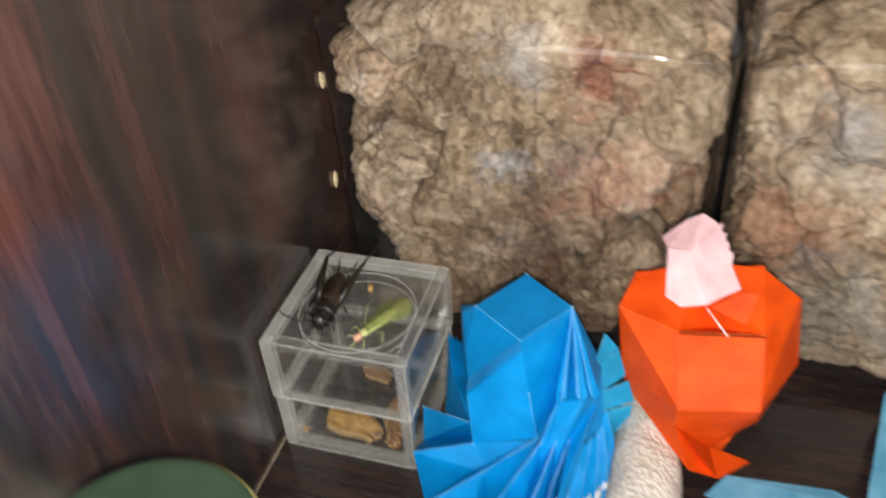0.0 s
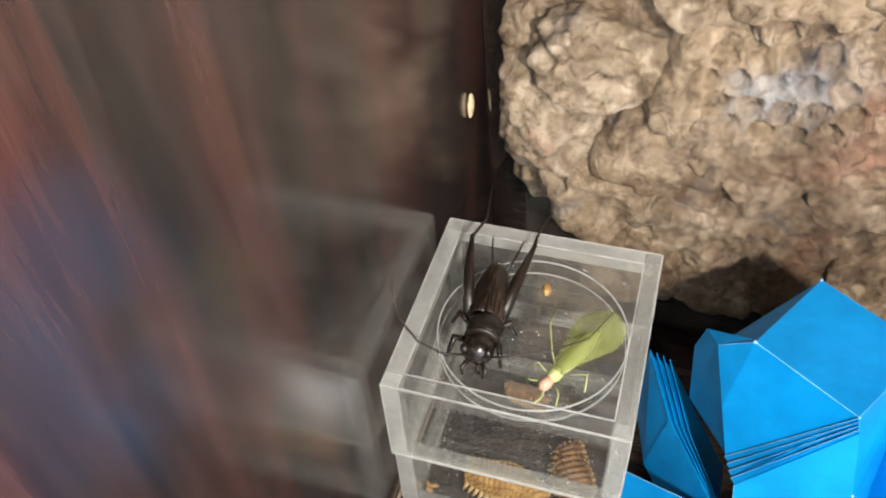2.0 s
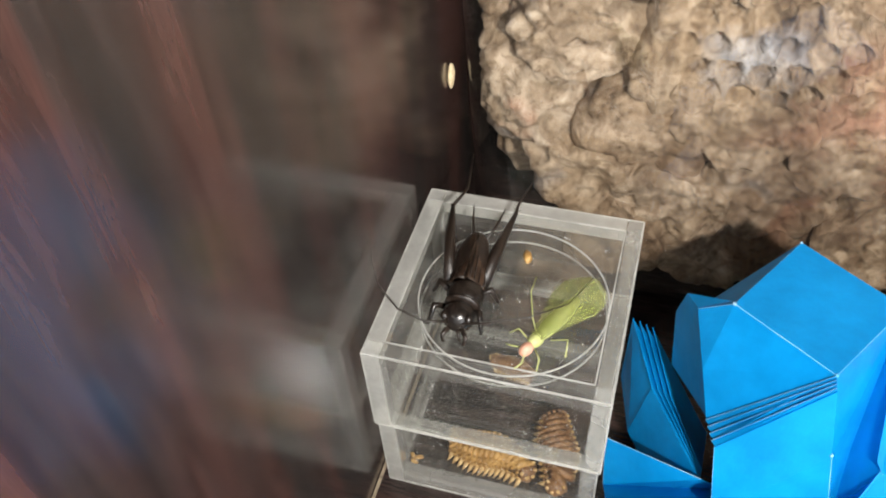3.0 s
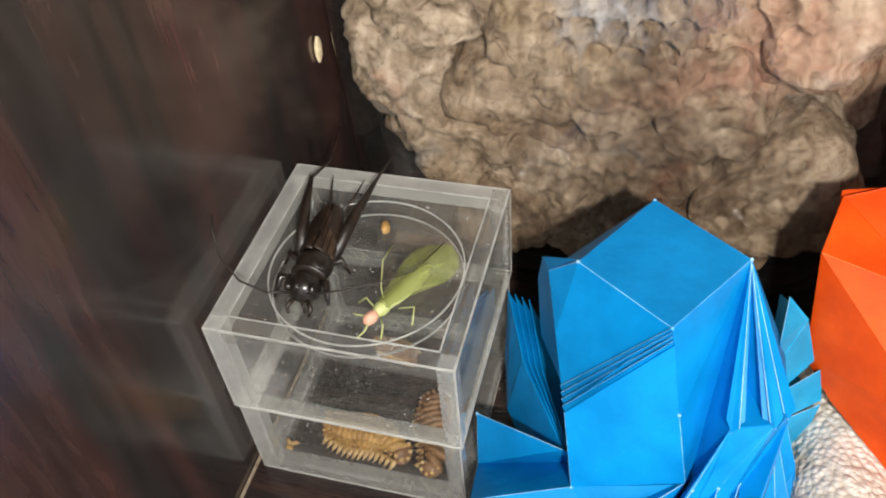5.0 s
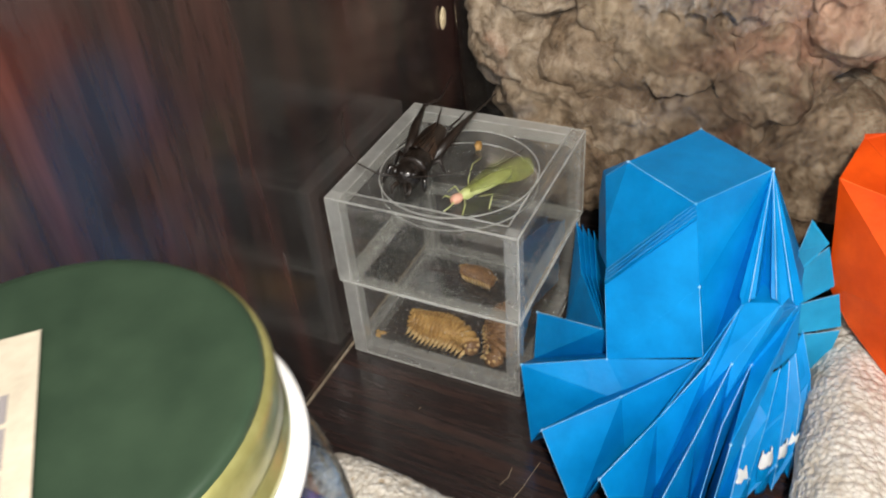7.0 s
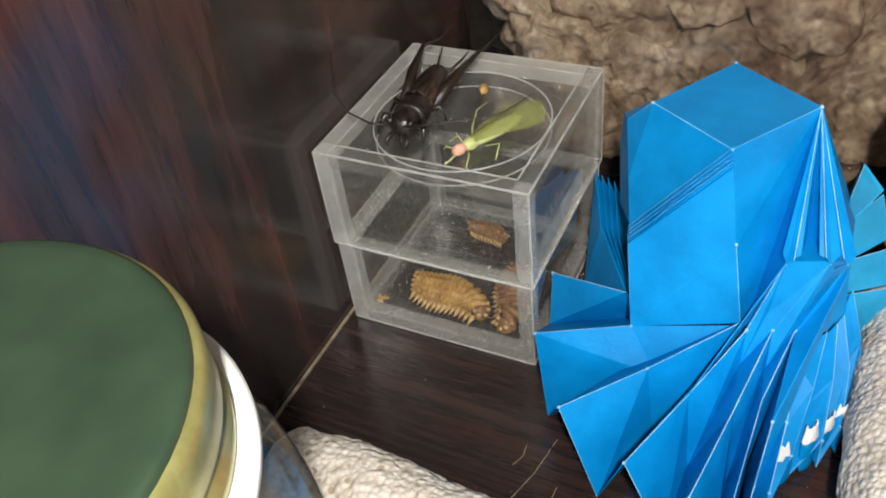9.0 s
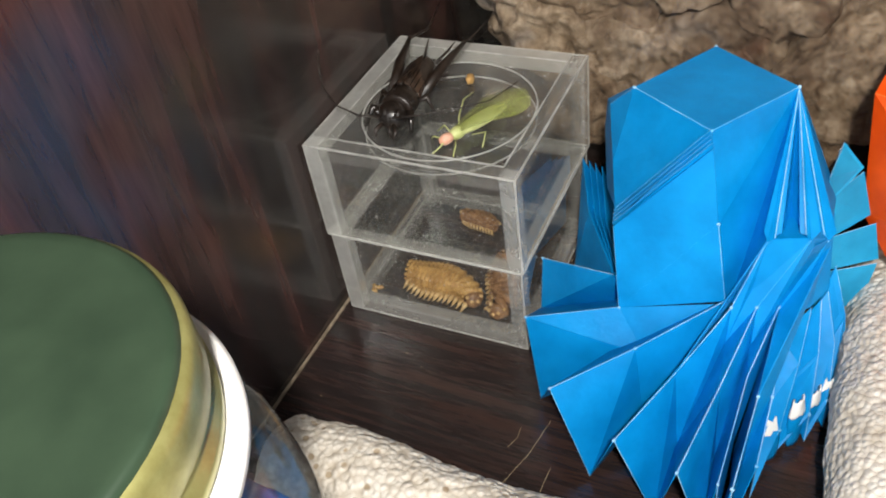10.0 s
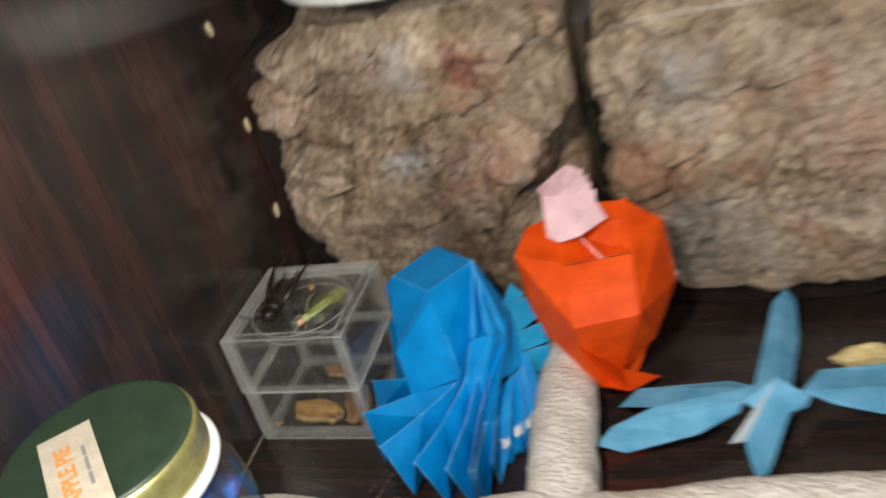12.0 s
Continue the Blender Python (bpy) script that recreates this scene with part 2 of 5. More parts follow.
INK_ORANGE = plain("orange_ink", (0.62, 0.24, 0.06), 0.7)[0]
INK_GREY = plain("grey_ink", (0.22, 0.2, 0.2), 0.7)[0]
TEAL_FOIL = speckled("teal_foil", (0.0, 0.22, 0.26), (0.02, 0.42, 0.44), 160, 0.25, 0.002, 0.5)
NAVY_FOIL = speckled("blue_foil", (0.01, 0.03, 0.2), (0.02, 0.12, 0.45), 160, 0.25, 0.002, 0.5)
WHITE_FOIL = speckled("pale_wrapper", (0.5, 0.55, 0.6), (0.75, 0.78, 0.8), 160, 0.3, 0.002, 0.2)
BROWN_SNACK = speckled("brown_filling", (0.2, 0.06, 0.01), (0.5, 0.2, 0.04), 200)
BLACK_CHITIN = speckled("black_chitin", (0.006, 0.005, 0.005), (0.02, 0.014, 0.010), 600, 0.22, 0.0003)
WING_BROWN = speckled("brown_wing_cover", (0.010, 0.006, 0.004), (0.055, 0.030, 0.017), 420, 0.34, 0.0005)
BROWN_CHITIN = speckled("brown_chitin", (0.007, 0.005, 0.004), (0.022, 0.013, 0.008), 700, 0.38)
GREEN_WING = speckled("pale_green_wing", (0.26, 0.30, 0.07), (0.40, 0.43, 0.14), 260, 0.3)
GREEN_WING.node_tree.nodes["Principled BSDF"].inputs["Alpha"].default_value = 0.36
GREEN_BODY = speckled("pale_green_body", (0.36, 0.40, 0.12), (0.52, 0.54, 0.24), 400, 0.5)
ROSY = speckled("rosy_husk", (0.55, 0.25, 0.16), (0.72, 0.42, 0.3), 600, 0.5)
HUSK = speckled("tan_husk", (0.28, 0.14, 0.035), (0.60, 0.37, 0.12), 420, 0.55, 0.0006)
HUSK_DARK = speckled("brown_husk", (0.10, 0.045, 0.018), (0.34, 0.18, 0.075), 380, 0.5, 0.0006)
SPINE = speckled("straw_spine", (0.42, 0.25, 0.08), (0.70, 0.50, 0.24), 500, 0.5, 0.0003)
YELLOW = speckled("yellow_crumb", (0.6, 0.42, 0.14), (0.82, 0.68, 0.36), 300, 0.7, 0.0008)


# ---- building helpers ----
def mesh_of(name, bm, material):
    me = bpy.data.meshes.new(name)
    bm.to_mesh(me)
    bm.free()
    for mat in (material if isinstance(material, (list, tuple)) else [material]):
        me.materials.append(mat)
    return me


def part(name, bm, material, parent, label="", smooth=False):
    me = mesh_of(name, bm, material)
    if smooth:
        me.shade_smooth()
    ob = new(name, me)
    ob.parent = parent
    if label:
        ob["label"] = label
    return ob


def thing(name, label, category, m=None, group="", kind=""):
    ob = new(name)
    ob.empty_display_size = 0.01
    if m is not None:
        ob.matrix_basis = m
    return tagged(ob, label, category, group, kind)


def single(name, bm, material, label, category, kind="", smooth=False, group=""):
    me = mesh_of(name, bm, material)
    if smooth:
        me.shade_smooth()
    return tagged(new(name, me), label, category, group, kind)


def box(bm, lo, hi, bevel=0.0):
    c = [(a + b) / 2 for a, b in zip(lo, hi)]
    s = [b - a for a, b in zip(lo, hi)]
    r = bmesh.ops.create_cube(bm, size=1, matrix=Matrix.LocRotScale(c, None, s))
    if bevel:
        es = list({e for v in r["verts"] for e in v.link_edges})
        bmesh.ops.bevel(bm, geom=es, offset=bevel, segments=2, affect="EDGES", profile=0.6)
    return bm


def lathe(profile, seg=64, cap=True):
    """A turned shape from (radius, height) pairs, bottom to top."""
    bm = bmesh.new()
    rings = []
    for r, z in profile:
        rings.append([bm.verts.new((r * math.cos(2 * math.pi * i / seg), r * math.sin(2 * math.pi * i / seg), z)) for i in range(seg)])
    for a, b in zip(rings, rings[1:]):
        for i in range(seg):
            bm.faces.new((a[i], a[(i + 1) % seg], b[(i + 1) % seg], b[i]))
    if cap:
        bm.faces.new(list(reversed(rings[0])))
        bm.faces.new(rings[-1])
    return bm


def tube(bm, pts, radii, seg=8):
    """A round limb through the points, with a radius at each."""
    pts = [Vector(p) for p in pts]
    if isinstance(radii, (int, float)):
        radii = [radii] * len(pts)
    rings = []
    for i, p in enumerate(pts):
        d = (pts[min(i + 1, len(pts) - 1)] - pts[max(i - 1, 0)]).normalized()
        u = d.cross(Vector((0.31, 0.17, 0.94)) if abs(d.z) < 0.9 else Vector((1, 0, 0))).normalized()
        w = d.cross(u)
        rings.append([bm.verts.new(p + radii[i] * (math.cos(a) * u + math.sin(a) * w)) for a in (2 * math.pi * k / seg for k in range(seg))])
    for a, b in zip(rings, rings[1:]):
        for k in range(seg):
            bm.faces.new((a[k], a[(k + 1) % seg], b[(k + 1) % seg], b[k]))
    bm.faces.new(list(reversed(rings[0])))
    bm.faces.new(rings[-1])
    return bm


def blob(bm, centre, size, turn=(0, 0, 0), rough=0.0, freq=1.0, detail=3):
    m = Matrix.LocRotScale(centre, Euler([radians(a) for a in turn]), size)
    r = bmesh.ops.create_icosphere(bm, subdivisions=detail, radius=1)
    for v in r["verts"]:
        if rough:
            v.co *= 1 + rough * noise.fractal(v.co * freq + Vector(centre) * 300, 1.0, 2.0, 4)
        v.co = m @ v.co
    return r["verts"]


def sheet(faces, thick=0.00022):
    """Folded paper: each face is a list of corners; the paper has real thickness."""
    bm = bmesh.new()
    for f in faces:
        vs = [Vector(p) for p in f]
        n = Vector((0, 0, 0))
        for a, b in zip(vs, vs[1:] + vs[:1]):
            n += a.cross(b)
        n = n.normalized() * (thick / 2)
        top, low = [bm.verts.new(p + n) for p in vs], [bm.verts.new(p - n) for p in vs]
        bm.faces.new(top)
        bm.faces.new(list(reversed(low)))
        for i in range(len(vs)):
            j = (i + 1) % len(vs)
            bm.faces.new((top[j], top[i], low[i], low[j]))
    return bm


def creases(lines, r=0.00022):
    bm = bmesh.new()
    for a, b in lines:
        tube(bm, (a, b), r, 5)
    return bm


# ---- the shelf ----
bm = box(bmesh.new(), (-0.018, -0.34, -0.02), (0.0, 0.27, 0.40))
single("wall_left", bm, WALL_WOOD, "dark wenge side panel of a shelf with reddish streaks", "wall", "structure")
bm = box(bmesh.new(), (0.0, -0.34, -0.02), (0.62, 0.25, 0.0), 0.0004)
single("floor", bm, FLOOR_WOOD, "dark brown wood shelf board with fine grain", "shelf floor", "structure")
bm = box(bmesh.new(), (0.0, 0.25, -0.02), (0.62, 0.27, 0.40))
single("wall_back", bm, BACK_WOOD, "dark back panel of the shelf", "wall", "structure")
bm = box(bmesh.new(), (0.62, -0.34, -0.02), (0.638, 0.27, 0.40))
single("wall_right", bm, BACK_WOOD, "dark wood side panel of the shelf", "wall", "structure")
bm = box(bmesh.new(), (-0.018, -0.34, 0.40), (0.638, 0.27, 0.418))
single("ceiling", bm, BACK_WOOD, "dark underside of the shelf board above", "ceiling", "structure")
bm = box(bmesh.new(), (0.0002, -0.30, 0.0), (0.0010, 0.055, 0.0004))
single("trim", bm, SEAM, "thin pale joint where board meets side panel", "joint", "structure")


# ---- wasp nest jars ----
def rounded_square(half, corner, a):
    """Distance from the centre to a rounded square's outline at the angle a."""
    c, s = abs(math.cos(a)), abs(math.sin(a))
    k = half - corner
    if c * half >= s * half and half / max(c, 1e-9) * s <= k:
        return half / c
    if half / max(s, 1e-9) * c <= k:
        return half / s
    bq, cq = k * (c + s), 2 * k * k - corner * corner
    return bq + math.sqrt(max(bq * bq - cq, 0))


JAR_PROFILE = [(0.056, 0.0), (0.062, 0.001), (0.0665, 0.005), (0.0690, 0.012), (0.0703, 0.03), (0.0714, 0.07), (0.0722, 0.110), (0.0727, 0.132), (0.0729, 0.1365), (0.0736, 0.1380), (0.0736, 0.1388), (0.0728, 0.1404), (0.0700, 0.1450), (0.0650, 0.1505), (0.0600, 0.1545), (0.0555, 0.1570), (0.0545, 0.165)]


def corner_at(z, h):
    """Corner radius of the squared jar: soft at the foot and the shoulder."""
    low = max(0.0, 1 - z / 0.02) * 0.028
    high = max(0.0, min(1.0, (z - 0.138) / 0.019)) ** 0.8
    return min(h * 0.995, (0.016 + low) * (1 - high) + h * 0.995 * high)


def squared_lathe(profile, seg=112):
    bm = bmesh.new()
    rings = []
    for h, z in profile:
        k = corner_at(z, h)
        rings.append([bm.verts.new((rounded_square(h, k, t) * math.cos(t), rounded_square(h, k, t) * math.sin(t), z)) for t in (2 * math.pi * i / seg for i in range(seg))])
    for a, b in zip(rings, rings[1:]):
        for i in range(seg):
            bm.faces.new((a[i], a[(i + 1) % seg], b[(i + 1) % seg], b[i]))
    bm.faces.new(list(reversed(rings[0])))
    return bm


def profile_at(z):
    for (r0, z0), (r1, z1) in zip(JAR_PROFILE, JAR_PROFILE[1:]):
        if z0 <= z <= z1:
            return r0 + (r1 - r0) * (z - z0) / (z1 - z0)
    return JAR_PROFILE[-1][0]


def jar_limit(p, gap):
    """Keeps a point inside the squared jar, pressed flat against its wall."""
    z = min(max(p.z, 0.006), 0.152)
    h = profile_at(z) - gap
    a = math.atan2(p.y, p.x)
    r = rounded_square(h, corner_at(z, h), a)
    d = math.hypot(p.x, p.y)
    if d > r:
        p.x, p.y = p.x * r / d, p.y * r / d
    p.z = z
    return p


def ball(detail):
    """Corners and faces of a unit ball, reused for every piece of nest."""
    bm = bmesh.new()
    bmesh.ops.create_icosphere(bm, subdivisions=detail, radius=1)
    bm.verts.index_update()
    got = [v.co.normalized() for v in bm.verts], [[v.index for v in f.verts] for f in bm.faces]
    bm.free()
    return got


BALLS = {3: ball(3), 5: ball(5)}


def comb_pit(p, field):
    """Depth of the open cells of a comb at a point: a hexagonal grid of round pits."""
    cx, cz, rx, rz, step = field
    w = 1 - ((p.x - cx) / rx) ** 2 - ((p.z - cz) / rz) ** 2
    if w <= 0 or p.y > -0.03:
        return 0.0
    row = round((p.z - cz) / (step * 0.866))
    shift = 0.5 * (row % 2)
    col = round((p.x - cx) / step - shift)
    d = math.hypot(p.x - cx - (col + shift) * step, p.z - cz - row * step * 0.866) / (step * 0.5)
    return min(1.0, 2.5 * w) * max(0.0, min(1.0, (0.86 - d) / 0.16)) * (0.0048 + 0.0030 * noise.noise(Vector((col * 3.3, row * 2.1, 7.0))))


def nest_lump(verts, faces, centre, size, off, detail, fields=()):
    """One torn piece of nest: a bent mass pressed on the jar wall, finely wrinkled."""
    stretch = Vector((1 + 0.35 * noise.noise(off), 1 + 0.3 * noise.noise(off * 1.7), 0.9 + 0.35 * noise.noise(off * 2.3)))
    first = len(verts)
    press = 0.0008 + 0.0060 * abs(noise.noise(off * 3.1))
    grain = 0.0032 + 0.0016 * noise.noise(off * 5.3)
    knobs = 0.65 + 1.0 * max(0.0, noise.noise(off * 4.1 + Vector((3, 1, 2))) + 0.25)
    for n in BALLS[detail][0]:
        big = noise.fractal(n * 1.2 + off, 1.0, 2.0, 3)
        lobes = noise.voronoi(n * 1.6 + off + Vector((big, big * 0.5, 0)) * 0.4)[0]
        k = 1.0 + 0.26 * big + 0.20 * (0.4 - lobes[0] * lobes[0])
        q = Vector(centre) + Vector((n.x * stretch.x, n.y * stretch.y, n.z * stretch.z)) * (size * k)
        w = q / grain
        pop = noise.voronoi(w + off)[0][0]
        wave = abs(noise.noise(q * 150 + off))
        ply = abs(noise.noise(Vector((q.x * 120, q.y * 120, q.z * 420)) + off))
        relief = knobs * 0.0013 * pop * pop + 0.0011 * wave + 0.0008 * ply + 0.0026 * lobes[0] * lobes[0] + 0.0034 * max(0.0, -big)
        q -= n * (knobs * 0.0013 * pop * pop + 0.0008 * wave + 0.0006 * ply)
        q = jar_limit(q, press + relief)
        for field in fields:
            q.y += comb_pit(q, field)
        verts.append(q)
    faces.extend([first + i for i in f] for f in BALLS[detail][1])


def nest_mesh(seed, gaps, fields):
    """Torn pieces of wasp nest packed into the jar round a dark middle."""
    rng = random.Random(int(seed * 10))
    verts, faces = [], []
    for row in range(6):
        z = 0.021 + 0.0238 * row
        for col in range(9):
            a = radians(176 + 23.5 * col + (12 if row % 2 else 0) + rng.uniform(-5, 5))
            size = rng.uniform(0.0150, 0.0225)
            h = profile_at(min(z, 0.15))
            r = rounded_square(h, corner_at(z, h), a) - size * rng.uniform(0.72, 0.98) - 0.0065 * math.cos(2 * (a - math.radians(225))) ** 8
            x, y = r * math.cos(a), r * math.sin(a)
            if any(math.hypot(x - gx, (z - gz) * 1.2) < gr and y < 0 for gx, gz, gr in gaps):
                continue
            nest_lump(verts, faces, (x, y, z + rng.uniform(-0.005, 0.005)), size, Vector((seed + row * 3.1, col * 2.7, rng.uniform(0, 9))), 5, fields)
    for k in range(40):
        a, rr = rng.uniform(0, 2 * math.pi), rng.uniform(0.0, 0.042)
        nest_lump(verts, faces, (rr * math.cos(a), rr * math.sin(a) + 0.006, rng.uniform(0.022, 0.135)), rng.uniform(0.014, 0.022), Vector((seed, k * 1.9, 4.0)), 3)
    first, seg, lev = len(verts), 220, 110
    for i in range(lev):
        z = 0.012 + 0.136 * i / (lev - 1)
        for k in range(seg):
            a = 2 * math.pi * k / seg
            d = Vector((math.cos(a), math.sin(a), 0))
            q = d * 0.06 + Vector((0, 0, z))
            h = profile_at(z)
            pop = noise.voronoi(q * 290 + Vector((seed, 0, 0)))[0][0]
            deep = 0.0110 + 0.0080 * math.cos(2 * (a - math.radians(225))) ** 8 + 0.007 * max(0.0, noise.noise(q * 28 + Vector((0, seed, 0)))) + 0.0020 * pop * pop
            side = 0.068 * d.x
            for gx, gz, gr in gaps:
                near = math.hypot(side - gx, (z - gz) * 1.2)
                if d.y < 0 and near < gr * 1.3:
                    deep += 0.022 * min(1.0, (gr * 1.3 - near) / (gr * 0.4))
            p = d * (rounded_square(h, corner_at(z, h), a) - deep)
            verts.append(Vector((p.x, p.y, z)))
    faces.extend((first + i * seg + k, first + i * seg + (k + 1) % seg, first + (i + 1) * seg + (k + 1) % seg, first + (i + 1) * seg + k) for i in range(lev - 1) for k in range(seg))
    me = bpy.data.meshes.new("wasp_nest")
    me.from_pydata(verts, [], faces)
    return me


def nest_jar(x, y, seed, material, gaps, fields):
    jar = thing("nest_jar", "large clear plastic jar holding grey-brown wasp nest paper", "jar", pose(x, y, 0.0005), "jars of wasp nest")
    body = part("jar_body", squared_lathe(JAR_PROFILE), PET, jar, "clear glossy plastic", True)
    body.visible_shadow = False
    lid = lathe([(0.0, 0.1585), (0.059, 0.1585), (0.061, 0.1590), (0.0615, 0.1605), (0.0615, 0.177), (0.060, 0.1795), (0.0, 0.180)], 96, False)
    part("lid", lid, WHITE, jar, "white screw lid", True)
    me = nest_mesh(seed, gaps, fields)
    me.materials.append(material)
    me.shade_smooth()
    nest = tagged(new("wasp_nest", me), "torn grey-beige wasp nest paper packed in a jar", "wasp nest", "wasp nests")
    nest.matrix_basis = pose(x, y, 0.0005)


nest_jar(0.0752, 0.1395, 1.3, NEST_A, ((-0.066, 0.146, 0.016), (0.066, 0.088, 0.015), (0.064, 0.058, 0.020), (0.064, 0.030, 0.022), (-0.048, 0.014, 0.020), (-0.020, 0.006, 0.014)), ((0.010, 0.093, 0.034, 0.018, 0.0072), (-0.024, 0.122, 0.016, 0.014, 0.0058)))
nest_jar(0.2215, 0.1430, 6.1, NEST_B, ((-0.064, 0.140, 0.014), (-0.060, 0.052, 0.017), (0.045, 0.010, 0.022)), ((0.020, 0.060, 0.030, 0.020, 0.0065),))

# pale husks stuck on the side panel
for y, z, tilt in ((0.081, 0.114, 8), (0.079, 0.071, -6), (0.079, 0.159, 20)):
    bm = bmesh.new()
    blob(bm, (0, 0, 0), (0.0009, 0.0016, 0.0036), (0, 0, 0), 0.12, 2.0)
    ob = single("seed_husk", bm, SEED, "small pale oval husk stuck to the wood panel", "husk", "", True, "husks on the panel")
    ob.matrix_basis = pose(0.0007, y, z, tilt, 0, 0)


# ---- clear display box ----
BX0, BX1, BY0, BY1, SPLIT, BTOP = 0.0024, 0.0553, 0.0, 0.0525, 0.0275, 0.0555


def box_tier(name, z0, z1, inset, parent, top):
    x0, x1, y0, y1 = BX0 + inset, BX1 - inset, BY0 + inset, BY1 - inset
    w, g = 0.0038, 0.0001
    tier = part(name, box(bmesh.new(), (x0 + w + g, y0 + w + g, (z1 - w) if top else z0), (x1 - w - g, y1 - w - g, z1 if top else z0 + w), 0.0002), ACRYLIC, parent, "clear acrylic tier")
    tier.visible_shadow = False
    v = 0.0006
    za, zb = (z0 + 0.001, z1 - 0.0039) if top else (z0 + 0.0039, z1 - 0.001)
    for lo, hi in (((x0 + w + g, y0 + v, za), (x1 - w - g, y0 + w - v, zb)), ((x0 + w + g, y1 - w + v, za), (x1 - w - g, y1 - v, zb)),
                   ((x0 + v, y0 + w + g, za), (x0 + w - v, y1 - w - g, zb)), ((x1 - w + v, y0 + w + g, za), (x1 - v, y1 - w - g, zb))):
        part("pane", box(bmesh.new(), lo, hi), ACRYLIC if lo[1] < y1 - 2 * w and lo[0] > x0 + w else ACRYLIC_FACE, tier).visible_shadow = False
    # brighter haze on the left posts paints light caught inside the acrylic
    for px in (x0, x1 - w):
        for py in (y0, y1 - w):
            part("corner_post", box(bmesh.new(), (px, py, z0), (px + w, py + w, z1), 0.0003), ACRYLIC_BRIGHT if px == x0 else ACRYLIC_EDGE, tier).visible_shadow = False
    for z, h in ((z0, 0.0009 if top else 0.0038), (z1 - (0.0038 if top else 0.0009), 0.0038 if top else 0.0009)):
        for lo, hi in (((x0 + w + g, y0, z), (x1 - w - g, y0 + w, z + h)), ((x0 + w + g, y1 - w, z), (x1 - w - g, y1, z + h)),
                       ((x0, y0 + w + g, z), (x0 + w, y1 - w - g, z + h)), ((x1 - w, y0 + w + g, z), (x1, y1 - w - g, z + h))):
            clearer = top and (hi[1] < y0 + 2 * w or lo[0] > x1 - 2 * w)
            part("edge_rail", box(bmesh.new(), lo, hi, 0.0003), ACRYLIC_FACE if clearer else ACRYLIC_BRIGHT if top and h > 0.002 else ACRYLIC_EDGE, tier).visible_shadow = False
    # thin pale bars stand in for highlights along the acrylic edges
    t = 0.00032
    for z in (z0, z1 - t):
        for lo, hi in (((x0 + t, y0 - 0.0001, z), (x1 - t, y0 + t, z + t)), ((x0 + t, y1 - t, z), (x1 - t, y1 + 0.0001, z + t)), ((x0 - 0.0001, y0, z), (x0 + t, y1, z + t)), ((x1 - t, y0, z), (x1 + 0.0001, y1, z + t))):
            part("edge_highlight", box(bmesh.new(), lo, hi), ACRYLIC_LINE, tier).visible_shadow = False
    for px in (x0 - 0.0001, x1 - t + 0.0001):
        for py in (y0 - 0.0001, y1 - t + 0.0001):
            part("edge_highlight", box(bmesh.new(), (px, py, z0 + t), (px + t, py + t, z1 - t)), ACRYLIC_LINE, tier).visible_shadow = False
    if top:
        for lo, hi in (((x0 + w, y0 + w, z1 - 0.0001), (x1 - w, y0 + w + t, z1 + 0.0001)), ((x0 + w, y1 - w - t, z1 - 0.0001), (x1 - w, y1 - w, z1 + 0.0001)), ((x0 + w, y0 + w + t, z1 - 0.0001), (x0 + w + t, y1 - w - t, z1 + 0.0001)), ((x1 - w - t, y0 + w + t, z1 - 0.0001), (x1 - w, y1 - w - t, z1 + 0.0001))):
            part("inner_edge", box(bmesh.new(), lo, hi), ACRYLIC_LINE, tier).visible_shadow = False
    return tier


display = thing("display_box", "clear acrylic two-tier specimen box with a round lens in its lid", "box")
box_tier("base", 0.0005, SPLIT - 0.0002, 0.0006, display, False)
lid_tier = box_tier("lid", SPLIT + 0.0002, BTOP, 0.0, display, True)
LX, LY, LR = 0.0302, 0.0225, 0.0208
bm = lathe([(0.0002, -0.0052), (0.007, -0.0047), (0.0135, -0.0033), (0.0185, -0.0013), (LR - 0.0002, -0.0002), (LR, 0.0), (0.0002, 0.0)], 72, True)
bmesh.ops.translate(bm, verts=bm.verts, vec=(LX, LY, BTOP - 0.0039))
part("lens", bm, LENS, lid_tier, "round magnifying lens", True).visible_shadow = False
# thin pale rings stand in for the lens's lit rim and its reflection below
for z, r, half in ((-0.0002, LR + 0.0002, 0.00016), (-0.0042, LR, 0.00018)):
    bm = lathe([(r - half, 0.0), (r + half, 0.0), (r + half, 0.0003), (r - half, 0.0003), (r - half, 0.0)], 72, False)
    bmesh.ops.translate(bm, verts=bm.verts, vec=(LX, LY, BTOP + z))
    part("lens_rim", bm, ACRYLIC_LINE, lid_tier, "faint pale ring added for the lit lens edge", True).visible_shadow = False


